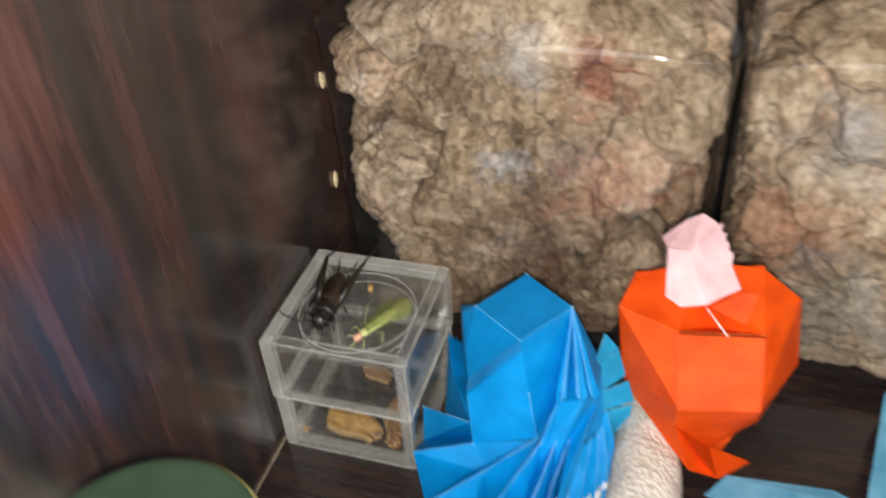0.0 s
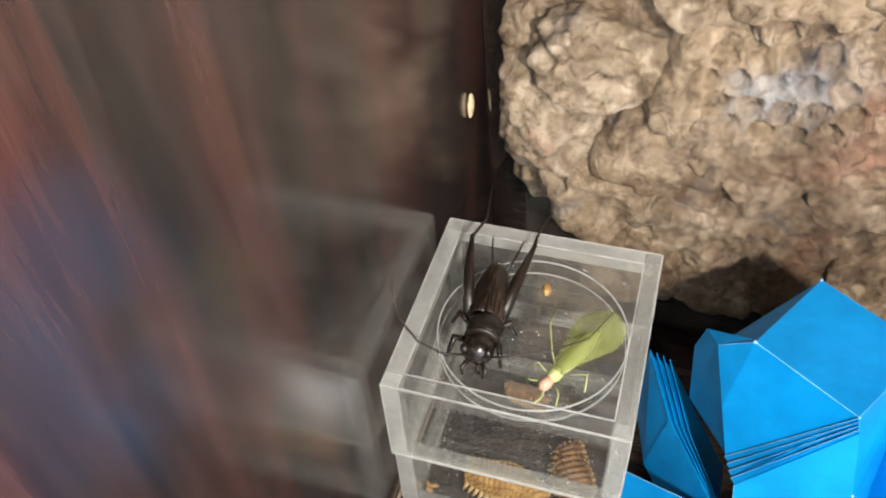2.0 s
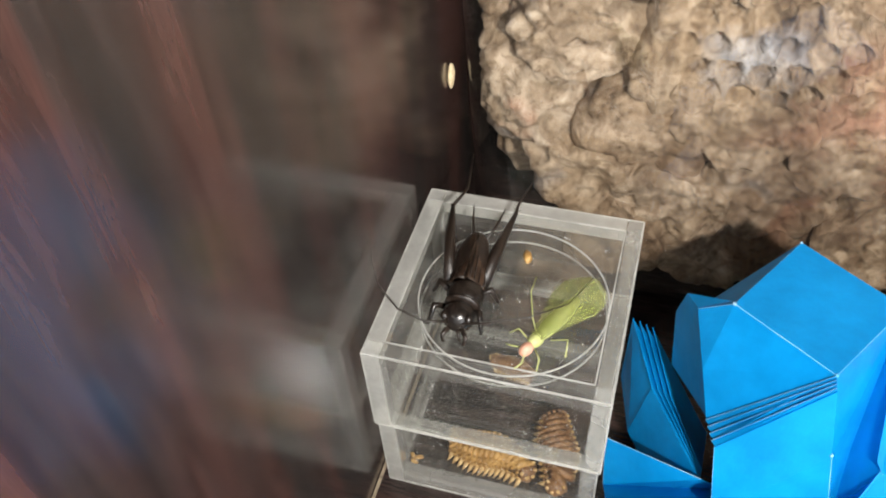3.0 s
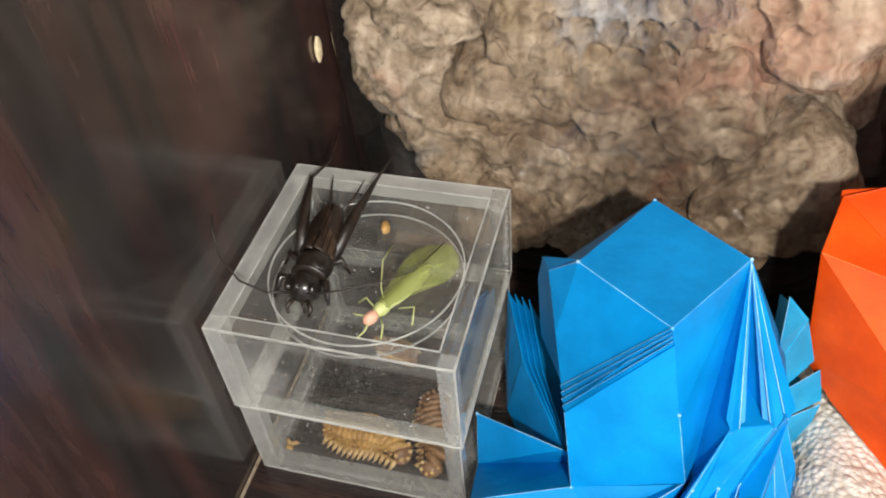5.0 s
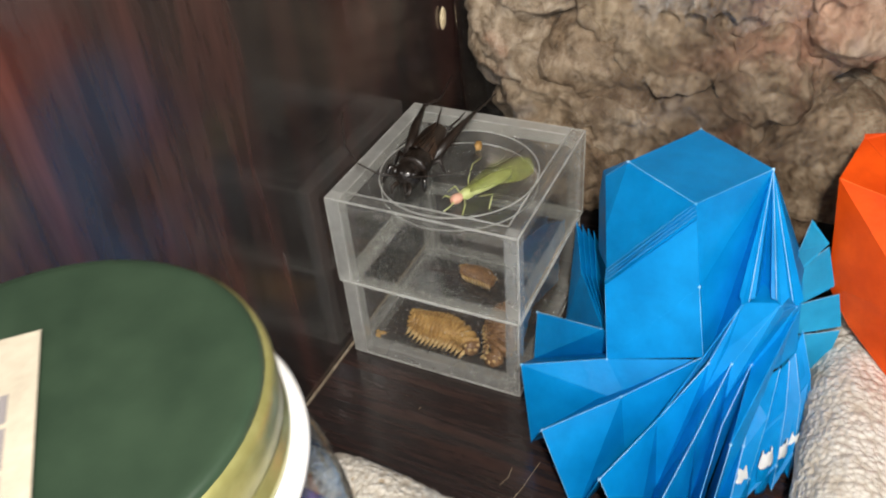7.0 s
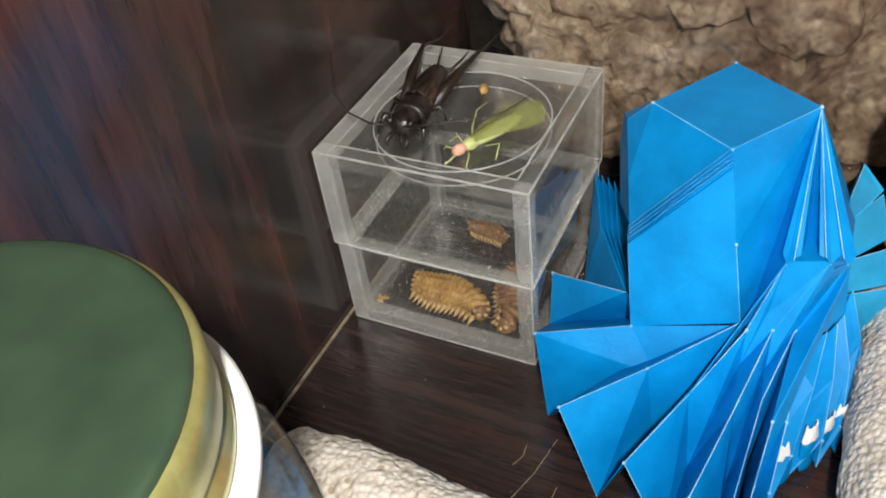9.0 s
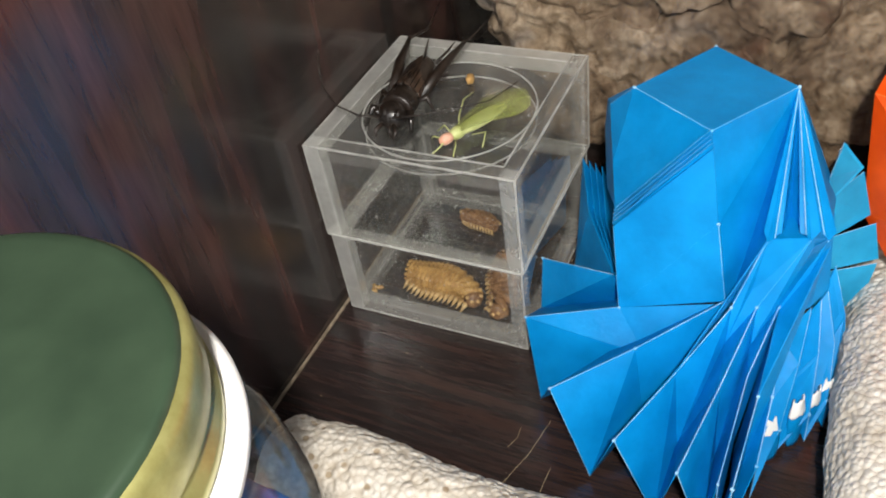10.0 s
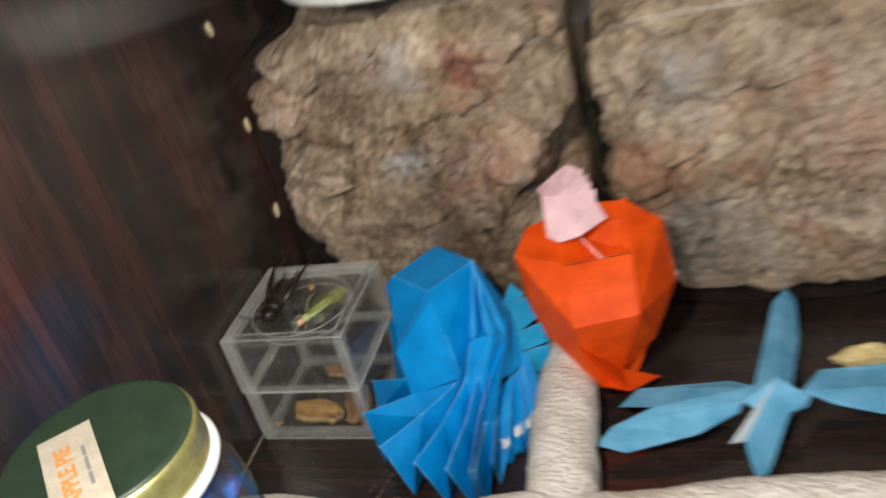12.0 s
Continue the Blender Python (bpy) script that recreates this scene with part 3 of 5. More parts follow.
# ---- dried specimens ----
def cricket():
    z = BTOP + 0.0034
    bug = thing("dried_cricket", "dried black cricket specimen lying on the clear box", "insect specimen")

    def limb(name, pts, radii, seg=6, material=BROWN_CHITIN):
        return part(name, tube(bmesh.new(), pts, radii, seg), material, bug, "", True)

    def lump(name, centre, size, turn, rough, freq, material):
        bm = bmesh.new()
        blob(bm, centre, size, turn, rough, freq)
        return part(name, bm, material, bug, "", True)

    lump("head", (0.0208, 0.0120, z), (0.0036, 0.0035, 0.0034), (0, 0, 0), 0.03, 2, BLACK_CHITIN)
    lump("thorax", (0.0208, 0.0176, z + 0.0004), (0.0041, 0.0038, 0.0035), (0, 0, 0), 0.04, 2, BLACK_CHITIN)
    lump("abdomen", (0.0196, 0.0270, z + 0.0003), (0.0038, 0.0090, 0.0030), (3, 0, 3), 0.05, 3, BROWN_CHITIN)
    for sx, turn in ((-1, 5), (1, -3)):
        bm = bmesh.new()
        grid = []
        for i in range(15):
            f = i / 14
            grid.append([])
            for k in range(9):
                q = k / 8
                wide = (0.0040 - 0.0012 * f) * (1 - 0.35 * max(0.0, f - 0.75) / 0.25)
                x = 0.0204 + sx * wide * q + 0.0002 * sx - 0.0014 * f
                crimp = 0.00035 * math.sin(9 * f + 5 * q + sx) + 0.0003 * math.sin(23 * q + 3 * f)
                grid[-1].append(bm.verts.new((x, 0.0195 + 0.0148 * f, z + 0.0038 - 0.0012 * f - 0.0030 * q * q + crimp)))
        for a, b in zip(grid, grid[1:]):
            for k in range(8):
                bm.faces.new((a[k], a[k + 1], b[k + 1], b[k]) if sx > 0 else (a[k + 1], a[k], b[k], b[k + 1]))
        cover = part("wing_cover", bm, WING_BROWN, bug, "crumpled brown wing cover", True)
        cover.modifiers.new("thickness", "SOLIDIFY").thickness = 0.00015
        for k in range(4):
            q = 0.15 + 0.25 * k
            part("vein", tube(bmesh.new(), [(0.0206 + sx * (0.0040 - 0.0012 * f) * q - 0.0014 * f, 0.0198 + 0.0140 * f, z + 0.0040 - 0.0012 * f - 0.0030 * q * q) for f in (0.0, 0.35, 0.7, 1.0)], 0.00013, 5), BLACK_CHITIN, cover, "", True)
    for sx in (-1, 1):
        lump("eye", (0.0208 + sx * 0.0026, 0.0104, z + 0.0014), (0.0010, 0.0011, 0.0012), (0, 0, 0), 0.02, 2, BLACK_CHITIN)
        limb("palp", ((0.0208 + sx * 0.0015, 0.0092, z - 0.0010), (0.0208 + sx * 0.0026, 0.0078, z - 0.0018), (0.0208 + sx * 0.0022, 0.0068, z - 0.0030)), (0.0006, 0.0005, 0.0003), 6)
    lump("collar", (0.0208, 0.0148, z + 0.0002), (0.0040, 0.0009, 0.0035), (0, 0, 0), 0.03, 2, BROWN_CHITIN)
    for leg in (((0.0160, 0.0215, z - 0.001), (0.0132, 0.0320, z + 0.0015), (0.0112, 0.0420, z + 0.0024), (0.0126, 0.0500, z + 0.0010), (0.0112, 0.0610, z + 0.0026)),
                ((0.0232, 0.0215, z - 0.001), (0.0246, 0.0320, z + 0.0012), (0.0262, 0.0425, z + 0.0024), (0.0258, 0.0470, z + 0.0010), (0.0280, 0.0545, z + 0.0026))):
        hind = limb("hind_leg", leg[:3], (0.0015, 0.0013, 0.0005), 8)
        bm = tube(bmesh.new(), leg[2:], (0.00045, 0.0003, 0.00015), 6)
        blob(bm, leg[2], (0.0006, 0.0007, 0.0006), (0, 0, 0), 0.1, 3, 2)
        for k in range(6):
            q = Vector(leg[2]).lerp(Vector(leg[3]), 0.15 + 0.17 * k)
            tube(bm, (q, q + Vector((0.0009 * (-1) ** k, 0.0007, 0.0004))), (0.00011, 0.00004), 4)
        part("shin", bm, BROWN_CHITIN, hind, "", True)
    for side in (-1, 1):
        limb("front_leg", ((0.0200 + side * 0.0025, 0.0145, z - 0.001), (0.0200 + side * 0.0050, 0.0135, z + 0.0004), (0.0200 + side * 0.0060, 0.0105, z - 0.0031)), (0.0009, 0.0009, 0.0004), 6, BLACK_CHITIN)
        limb("middle_leg", ((0.0200 + side * 0.0030, 0.0190, z - 0.001), (0.0200 + side * 0.0058, 0.0205, z + 0.0002), (0.0200 + side * 0.0074, 0.0200, z - 0.0031)), (0.0008, 0.0007, 0.0003))
        limb("tail_bristle", ((0.0196 + side * 0.0012, 0.0340, z), (0.0196 + side * 0.0030, 0.0400, z + 0.001), (0.0196 + side * 0.0038, 0.0440, z + 0.002)), (0.0004, 0.0003, 0.0001), 5)
        limb("feeler", ((0.0200 + side * 0.0012, 0.0090, z - 0.001), (0.0200 + side * 0.0020, 0.0076, z - 0.0030)), (0.0005, 0.0003), 5)
    limb("antenna", ((0.0190, 0.0092, z + 0.001), (0.0145, 0.0078, z + 0.0015), (0.0085, 0.0085, z + 0.003), (0.0035, 0.0115, z + 0.006), (0.0012, 0.0150, z + 0.0095), (0.0008, 0.0170, z + 0.0120)), (0.00030, 0.00026, 0.00023, 0.00020, 0.00016, 0.00012), 5)
    limb("antenna", ((0.0215, 0.0092, z + 0.001), (0.0270, 0.0098, z + 0.002), (0.0360, 0.0130, z + 0.003), (0.0430, 0.0180, z + 0.0032), (0.0470, 0.0260, z + 0.004)), (0.00026, 0.00022, 0.00018, 0.00014, 0.0001), 5)


def pale_cricket():
    z = BTOP + 0.0022
    axis = Vector((0.0108, 0.0215, 0)).normalized()
    side = Vector((axis.y, -axis.x, 0))
    base = Vector((0.0362, 0.0075, z))
    turn = -math.degrees(math.atan2(axis.x, axis.y))
    bug = thing("dried_tree_cricket", "dried pale green tree cricket lying on the clear box", "insect specimen")

    def lump(name, centre, size, material, label=""):
        bm = bmesh.new()
        blob(bm, centre, size, (0, 0, turn), 0.04, 2)
        return part(name, bm, material, bug, label, True)

    lump("abdomen", base + axis * 0.0105, (0.0019, 0.0078, 0.0015), GREEN_BODY)
    lump("thorax", base + axis * 0.0036, (0.0015, 0.0024, 0.0015), GREEN_BODY)
    lump("head", base + axis * 0.0003, (0.0013, 0.0019, 0.0013), ROSY, "rosy tan head")
    for k in range(2):
        bm = bmesh.new()
        rows = []
        for i in range(19):
            f = i / 18
            wdt = 0.0014 + 0.0040 * min(1.0, f / 0.60) ** 1.2
            if f > 0.72:
                wdt *= math.sqrt(max(0.02, 1 - ((f - 0.72) / 0.28) ** 2))
            row = []
            for j in range(9):
                q = (j / 8 * 2 - 1) * wdt
                row.append(bm.verts.new(base + axis * (0.0035 + 0.0205 * f) + side * (q + 0.0005 * k) + Vector((0, 0, 0.0014 + 0.0006 * math.sin(math.pi * f) - 0.30 * abs(q) + 0.0003 * k))))
            rows.append(row)
        for a, b in zip(rows, rows[1:]):
            for j in range(8):
                bm.faces.new((a[j], a[j + 1], b[j + 1], b[j]))
        wing = part("wing", bm, GREEN_WING, bug, "clear pale green wing", True)
        for q, f0, f1 in ((-0.0022, 0.35, 0.85), (0.0018, 0.3, 0.9), (0.0, 0.4, 0.95), (-0.0033, 0.5, 0.8), (0.0031, 0.5, 0.85), (0.0009, 0.5, 0.95))[k::2]:
            part("vein", tube(bmesh.new(), [base + axis * (0.0035 + 0.0205 * f) + side * (q * (1 + f * 0.5)) + Vector((0, 0, 0.0024 - 0.3 * abs(q))) for f in (f0, (f0 + f1) / 2, f1)], 0.00006, 4), GREEN_WING, wing)
    for q, pts in ((-1, ((0.005, 0.001, -0.0006), (0.0072, 0.0038, 0.0006), (0.0128, 0.0088, 0.0004), (0.0178, 0.0112, -0.0010))), (1, ((0.006, 0.002, -0.001), (0.0075, 0.0052, 0.0004), (0.005, 0.0066, -0.0019))),
                   (-1, ((0.003, 0.001, -0.001), (0.0035, 0.0045, 0.0), (0.0025, 0.0062, -0.0019))), (1, ((0.002, 0.001, -0.001), (0.0, 0.0036, 0.0), (-0.0015, 0.0042, -0.0019))), (-1, ((0.001, 0.001, -0.001), (-0.001, 0.0030, 0.0), (-0.0002, 0.005, -0.0019)))):
        part("leg", tube(bmesh.new(), [base + axis * a + side * q * b + Vector((0, 0, c)) for a, b, c in pts], 0.00017, 5), GREEN_BODY, bug, "", True)
    part("antenna", tube(bmesh.new(), [base - axis * 0.001 + side * 0.0006, base - axis * 0.003 + side * 0.0015, base - axis * 0.0045 + side * 0.0008 - Vector((0, 0, 0.001))], 0.0002, 4), GREEN_BODY, bug)


def husk(centre, turn, size, rings, skin, curl):
    """A ringed larval skin: overlapping plates with a row of spines down each side and a curled head."""
    larva = thing("larval_skin", "tan larval skin with spiny ringed segments inside the box", "insect husk", None, "larval skins")
    line = []
    for k in range(rings):
        f = k / (rings - 1)
        bend = curl * max(0.0, f - 0.55) ** 2
        c = Vector((0.0165 * (f - 0.5), -0.010 * bend - 0.0018 * math.sin(math.pi * f), 0.0036 - 0.002 * bend))
        r = 0.0046 * (0.50 + 0.52 * math.sin(math.pi * (0.12 + 0.70 * f)))
        line.append((f, bend, c, r))
    lift = 0.0
    for f, bend, c, r in line:
        bm = bmesh.new()
        yaw = -math.degrees(1.6 * bend) * 2
        blob(bm, c, (0.00135, r, r * 0.78), (0, 14, yaw), 0.07, 3, 2)
        for q in range(7):
            a = math.pi * (q + 0.5) / 7
            d = Vector((-0.0007, math.cos(a) * r, math.sin(a) * r * 0.78))
            blob(bm, c + d, (0.0005, 0.0005, 0.0004), (0, 0, 0), 0.3, 3, 1)
        seg = part("segment", bm, skin, larva, "", True)
        lift = min(lift, min(v.co.z for v in seg.data.vertices))
        for s_ in (-1, 1):
            bm = tube(bmesh.new(), (c + Vector((0, s_ * r * 0.85, -0.0004)), c + Vector((-0.0006, s_ * (r + 0.0006), -0.0010)), c + Vector((-0.0013, s_ * (r + 0.0012), -0.0020))), (0.00075, 0.0005, 0.00012), 6)
            part("spine", bm, SPINE, seg, "", True)
    f, bend, c, r = line[-1]
    bm = bmesh.new()
    blob(bm, c + Vector((0.0014, -0.0012, -0.0004)), (0.0021, 0.0026, 0.0022), (0, 0, -30), 0.18, 3, 3)
    part("head", bm, HUSK_DARK, larva, "shrivelled brown head", True)
    for q in range(8):
        a = 0.8 * q
        bm = bmesh.new()
        blob(bm, c + Vector((0.0016 + 0.0018 * math.cos(a), -0.0012 + 0.0022 * math.sin(a), 0.0008 + 0.0006 * math.sin(2 * a))), (0.0006, 0.0005, 0.0005), (0, 0, 0), 0.3, 2, 1)
        part("knob", bm, SPINE, larva)
    larva.matrix_basis = pose(centre[0], centre[1], 0.0044 - lift * size, 0, 0, turn) @ Matrix.Diagonal((size, size, size, 1))


cricket()
pale_cricket()
husk((0.0265, 0.0122), 8, 1.05, 14, HUSK, 2.2)
husk((0.0452, 0.0165), -62, 1.0, 11, HUSK_DARK, 2.0)
# small dark extra skin, added where the skins' reflection in the acrylic shows
husk((0.0270, 0.0370), 172, 0.62, 11, HUSK_DARK, 1.0)
bm = bmesh.new()
blob(bm, (0.0310, 0.0340, BTOP + 0.0012), (0.0010, 0.0017, 0.0011), (0, 0, 12), 0.35, 2.5)
single("cocoon_crumb", bm, HUSK, "tiny brown crumb lying on the clear box", "crumb", "", True)
bm = bmesh.new()
for q in ((0.0085, 0.0050, 0.0040), (0.0095, 0.0062, 0.0044), (0.0078, 0.0065, 0.0039)):
    blob(bm, q, (0.0012, 0.0006, 0.0005), (0, 0, 40 * q[0] * 1000), 0.3, 2, 2)
single("husk_crumb", bm, HUSK, "small tan husk fragments in the box corner", "crumb", "stuff", True)


# ---- blue folded paper ----
T, L, M, R = (0.0875, 0.041, 0.0678), (0.075, 0.0205, 0.0684), (0.093, 0.0065, 0.0700), (0.106, 0.0265, 0.0690)
LA, LB = (0.0690, 0.0240, 0.0610), (0.0745, 0.0085, 0.0450)
m2, m2L, m3, m4 = (0.0968, 0.0015, 0.0520), (0.0762, 0.0010, 0.0470), (0.0790, -0.0040, 0.0285), (0.1003, -0.0020, 0.0350)
p1, p2, p3 = (0.1063, 0.0020, 0.0500), (0.1138, 0.0045, 0.0500), (0.1170, 0.0100, 0.0460)
Tb = (0.087, 0.047, 0.030)
blue = thing("blue_origami", "blue folded paper figure with a pleated skirt", "origami")


def mid(a, b, f=0.5):
    return tuple(x + (y - x) * f for x, y in zip(a, b))


def moved(p, d):
    return tuple(x + y for x, y in zip(p, d))


edge_extra = []
part("top_flap", sheet([(T, L, M, R)]), BLUE, blue)
part("left_cheek", sheet([(L, LA, mid(LA, LB, 0.55), M)]), BLUE, blue)
part("side_panel", sheet([(moved(L, (-0.0006, 0.0012, -0.0006)), (0.0668, 0.0300, 0.0585), (0.0655, 0.0325, 0.0490), moved(LA, (0, 0.0004, 0))), (moved(LA, (0, 0.0004, 0)), (0.0655, 0.0325, 0.0490), (0.0670, 0.0290, 0.0340), moved(LB, (0, 0.0006, 0)))]), BLUE, blue)
part("cheek_fold", sheet([(mid(LA, LB, 0.55), LB, M)]), BLUE, blue)
part("left_side", sheet([(LA, L, T, Tb)]), BLUE, blue)
part("left_side", sheet([(LA, Tb, (0.074, 0.030, 0.03), LB)]), BLUE, blue)
for k in range(4):
    a, b = 0.25 * k, 0.25 * (k + 1)
    top0, top1 = mid(M, moved(M, (0.0009, -0.0012, -0.0030)), a), mid(M, moved(M, (0.0009, -0.0012, -0.0030)), b)
    low0, low1 = mid(LB, m2L, a), mid(LB, m2L, b)
    d = (-0.0002, -0.0004, 0.0003)
    part("layered_fold", sheet([(moved(top0, d), moved(low0, d), moved(low1, (0.0001, 0.0003, 0)), moved(top1, (0.0001, 0.0003, 0)))], 0.0003), BLUE, blue)
    edge_extra.append((moved(top0, d), moved(low0, d)))
part("inner_fold", sheet([(moved(M, (0, 0.0008, -0.001)), moved(LB, (0.0005, 0.0008, 0)), moved(m2L, (0, 0.001, 0))), (moved(M, (0, 0.0006, -0.002)), moved(m2L, (0, 0.001, 0)), moved(m2, (0, 0.0012, 0)))]), BLUE, blue)
part("front_panel", sheet([(moved(M, (0.0009, -0.0012, -0.003)), m2L, m2)]), BLUE, blue)
part("lower_panel", sheet([(m2L, m3, m2), (m3, m4, m2)]), BLUE, blue)
deep = (0.1030, 0.0105, 0.0440)
for face in ((M, m2, R), (m2, deep, R), (m2, m4, deep), (deep, (0.1035, 0.0030, 0.0330), m4)):
    part("right_cheek", sheet([face]), BLUE, blue)
for a, d in ((p1, (0.0020, 0.0012, 0.001)), (p2, (-0.0022, 0.0004, 0.0005)), (p3, (-0.0016, -0.0012, 0.001))):
    part("side_fold", sheet([(R, a, moved(a, d)), (R, moved(a, d), moved(a, (d[0] * 1.2, 0.006, -0.001)))]), BLUE, blue)
part("side_fold", sheet([(R, deep, p1), (R, p1, (0.1092, 0.0120, 0.0485)), (R, (0.1092, 0.0120, 0.0485), p2), (R, p2, (0.1140, 0.0150, 0.0475)), (R, (0.1140, 0.0150, 0.0475), p3), (p1, p2, (0.1092, 0.0120, 0.0485)), (p2, p3, (0.1140, 0.0150, 0.0475)), (R, p3, (0.117, 0.027, 0.044))]), BLUE, blue)
part("side_wall", sheet([(p1, p2, (0.1070, -0.0005, 0.0345), (0.1022, -0.0020, 0.0345)), (p2, p3, (0.1110, 0.0018, 0.0335), (0.1070, -0.0005, 0.0345)), (deep, p1, (0.1022, -0.0020, 0.0345), (0.1010, 0.0, 0.034)), (p3, (0.117, 0.027, 0.044), (0.1195, 0.0170, 0.0260), (0.1165, 0.0100, 0.0262), (0.1125, 0.0026, 0.0290))]), BLUE, blue)
part("back_panel", sheet([(T, R, (0.117, 0.027, 0.044), (0.116, 0.034, 0.02), Tb)]), BLUE, blue)
core = (0.1020, 0.0100, 0.0120)
ridges = [([(0.0760, 0.0020, 0.0320), (0.0550, 0.0140, 0.0205)], (0.0562, 0.0080, 0.0090)),
          ([m3, (0.0590, -0.0090, 0.0240)], (0.0632, -0.0135, 0.0015)),
          ([m4, (0.0850, -0.0130, 0.0270), (0.0700, -0.0250, 0.0220)], (0.0800, -0.0297, 0.0012)),
          ([p1, (0.1018, -0.0030, 0.0345), (0.0940, -0.0162, 0.0260), (0.0862, -0.0338, 0.0230)], (0.0950, -0.0340, 0.0010)),
          ([p2, (0.1065, -0.0015, 0.0345), (0.1030, -0.0172, 0.0268), (0.0992, -0.0376, 0.0240)], (0.1048, -0.0352, 0.0010)),
          ([p3, (0.1106, 0.0010, 0.0335), (0.1075, -0.0130, 0.0265), (0.1065, -0.0350, 0.0200)], (0.1072, -0.0356, 0.0010)),
          ([(0.1108, 0.0012, 0.0330), (0.1102, -0.0170, 0.0260), (0.1092, -0.0372, 0.0230)], (0.1092, -0.0360, 0.0010)),
          ([(0.1125, 0.0020, 0.0285), (0.1128, -0.0130, 0.0220), (0.1125, -0.0260, 0.0160)], (0.1125, -0.0240, 0.0010)),
          ([(0.1168, 0.0100, 0.0260), (0.1165, -0.0010, 0.0200), (0.1155, -0.0100, 0.0080)], (0.1152, -0.0120, 0.0012)),
          ([(0.1185, 0.0130, 0.0260), (0.1200, 0.0040, 0.0190), (0.1208, -0.0040, 0.0080)], (0.1210, -0.0060, 0.0012)),
          ([(0.1195, 0.0160, 0.0260), (0.1228, 0.0090, 0.0180), (0.1240, 0.0010, 0.0080)], (0.1242, -0.0010, 0.0012)),
          ([(0.1200, 0.0200, 0.0300), (0.1240, 0.0160, 0.0200), (0.1262, 0.0110, 0.0090)], (0.1265, 0.0100, 0.0012))]


def valley(ridge, tip):
    """The fold line at the foot of a pleat: shallow at the body, deep at the tip."""
    n = len(ridge)
    depth = {2: (0.45, 1.0), 3: (0.25, 0.8, 1.0), 4: (0.06, 0.30, 0.75, 1.0)}[n]
    return [mid(moved(p, (0.0015, 0.0015, 0)), mid(core, tip, 0.30 + 0.70 * i / (n - 1)), depth[i]) for i, p in enumerate(ridge)]


inner_x = (0.0865, -0.0095, 0.0215)
part("pleat", sheet([(m3, (0.0590, -0.0090, 0.0240), inner_x), ((0.0590, -0.0090, 0.0240), (0.0632, -0.0135, 0.0015), inner_x), (m3, inner_x, moved(m4, (0, 0.0004, -0.0012)))]), BLUE, blue)
for k, (ridge, tip) in enumerate(ridges):
    low = valley(ridge, tip)
    part("pleat", sheet([(a, b, d, c) for a, b, c, d in zip(ridge, ridge[1:], low, low[1:])]), BLUE, blue)
    if k + 1 < len(ridges):
        nxt = ridges[k + 1][0]
        if len(nxt) == len(ridge):
            part("pleat", sheet([(c, d, b, a) for a, b, c, d in zip(nxt, nxt[1:], low, low[1:])]), BLUE, blue)
        else:
            part("pleat", sheet([(low[0], low[-1], nxt[-1], nxt[-2]), (low[0], nxt[-2], nxt[0])]), BLUE, blue)
part("left_fin", sheet([((0.0565, 0.0430, 0.0305), (0.0635, 0.0250, 0.0285), (0.0600, 0.0235, 0.0100), (0.0560, 0.0400, 0.0100)), ((0.0635, 0.0250, 0.0285), (0.0762, 0.0040, 0.0280), (0.0700, 0.0080, 0.0100), (0.0600, 0.0235, 0.0100))]), BLUE, blue)
for k in range(4):
    o = 0.0017 * k
    part("left_fin", sheet([((0.0565 + o, 0.0430, 0.0310 - o * 0.4), (0.0635 + o * 0.9, 0.0250 - o * 0.2, 0.0290 - o * 0.2), (0.0762, 0.0040 + o * 0.3, 0.0285 + o * 0.2), (0.0790, 0.0280, 0.0100), (0.0600 + o, 0.0400, 0.0060))]), BLUE, blue)
for foot, q0, q1, low in (((0.1150, 0.0240, 0.0500), (0.1165, 0.0345, 0.0520), (0.1212, 0.0335, 0.0470), (0.1160, 0.0235, 0.0440)),
                          ((0.1155, 0.0235, 0.0450), (0.1215, 0.0340, 0.0455), (0.1248, 0.0325, 0.0355), (0.1165, 0.0215, 0.0350)),
                          ((0.1165, 0.0210, 0.0360), (0.1262, 0.0310, 0.0345), (0.1285, 0.0300, 0.0255), (0.1170, 0.0195, 0.0280)),
                          ((0.1170, 0.0195, 0.0275), (0.1285, 0.0295, 0.0245), (0.1272, 0.0270, 0.0130), (0.1175, 0.0180, 0.0180)),
                          ((0.1175, 0.0180, 0.0175), (0.1270, 0.0265, 0.0120), (0.1255, 0.0240, 0.0020), (0.1180, 0.0170, 0.0080))):
    part("rear_fin", sheet([(foot, q0, q1, low)]), BLUE_PALE, blue, "lighter fan blade")
    part("rear_fin", sheet([(low, q1, moved(q1, (-0.0050, 0.0080, -0.0020)), moved(low, (-0.0010, 0.0080, -0.0015)))]), BLUE_PALE, blue)
    part("worn_crease", creases([(q0, q1), (foot, q0)], 0.00009), BLUE_CREASE, blue)
for a, d in ((p1, 0.0011), (p2, -0.0011), (p3, -0.0010)):
    part("prong", sheet([(R, moved(a, (d, -0.0006, 0.0012)), moved(a, (0, -0.0010, 0))), (R, moved(a, (0, -0.0010, 0)), moved(a, (-d, 0.0010, 0.0010)))], 0.0003), BLUE, blue)
    part("worn_crease", creases([(R, moved(a, (d, -0.0007, 0.0012))), (R, moved(a, (0, -0.0011, 0)))], 0.00010), BLUE_CREASE, blue)
edge_lines = [(T, L), (L, M), (M, R), (R, T), (m2, m4), (m2L, m2), (R, p1), (R, p2), (R, p3), (m2L, m3), (L, LA)]
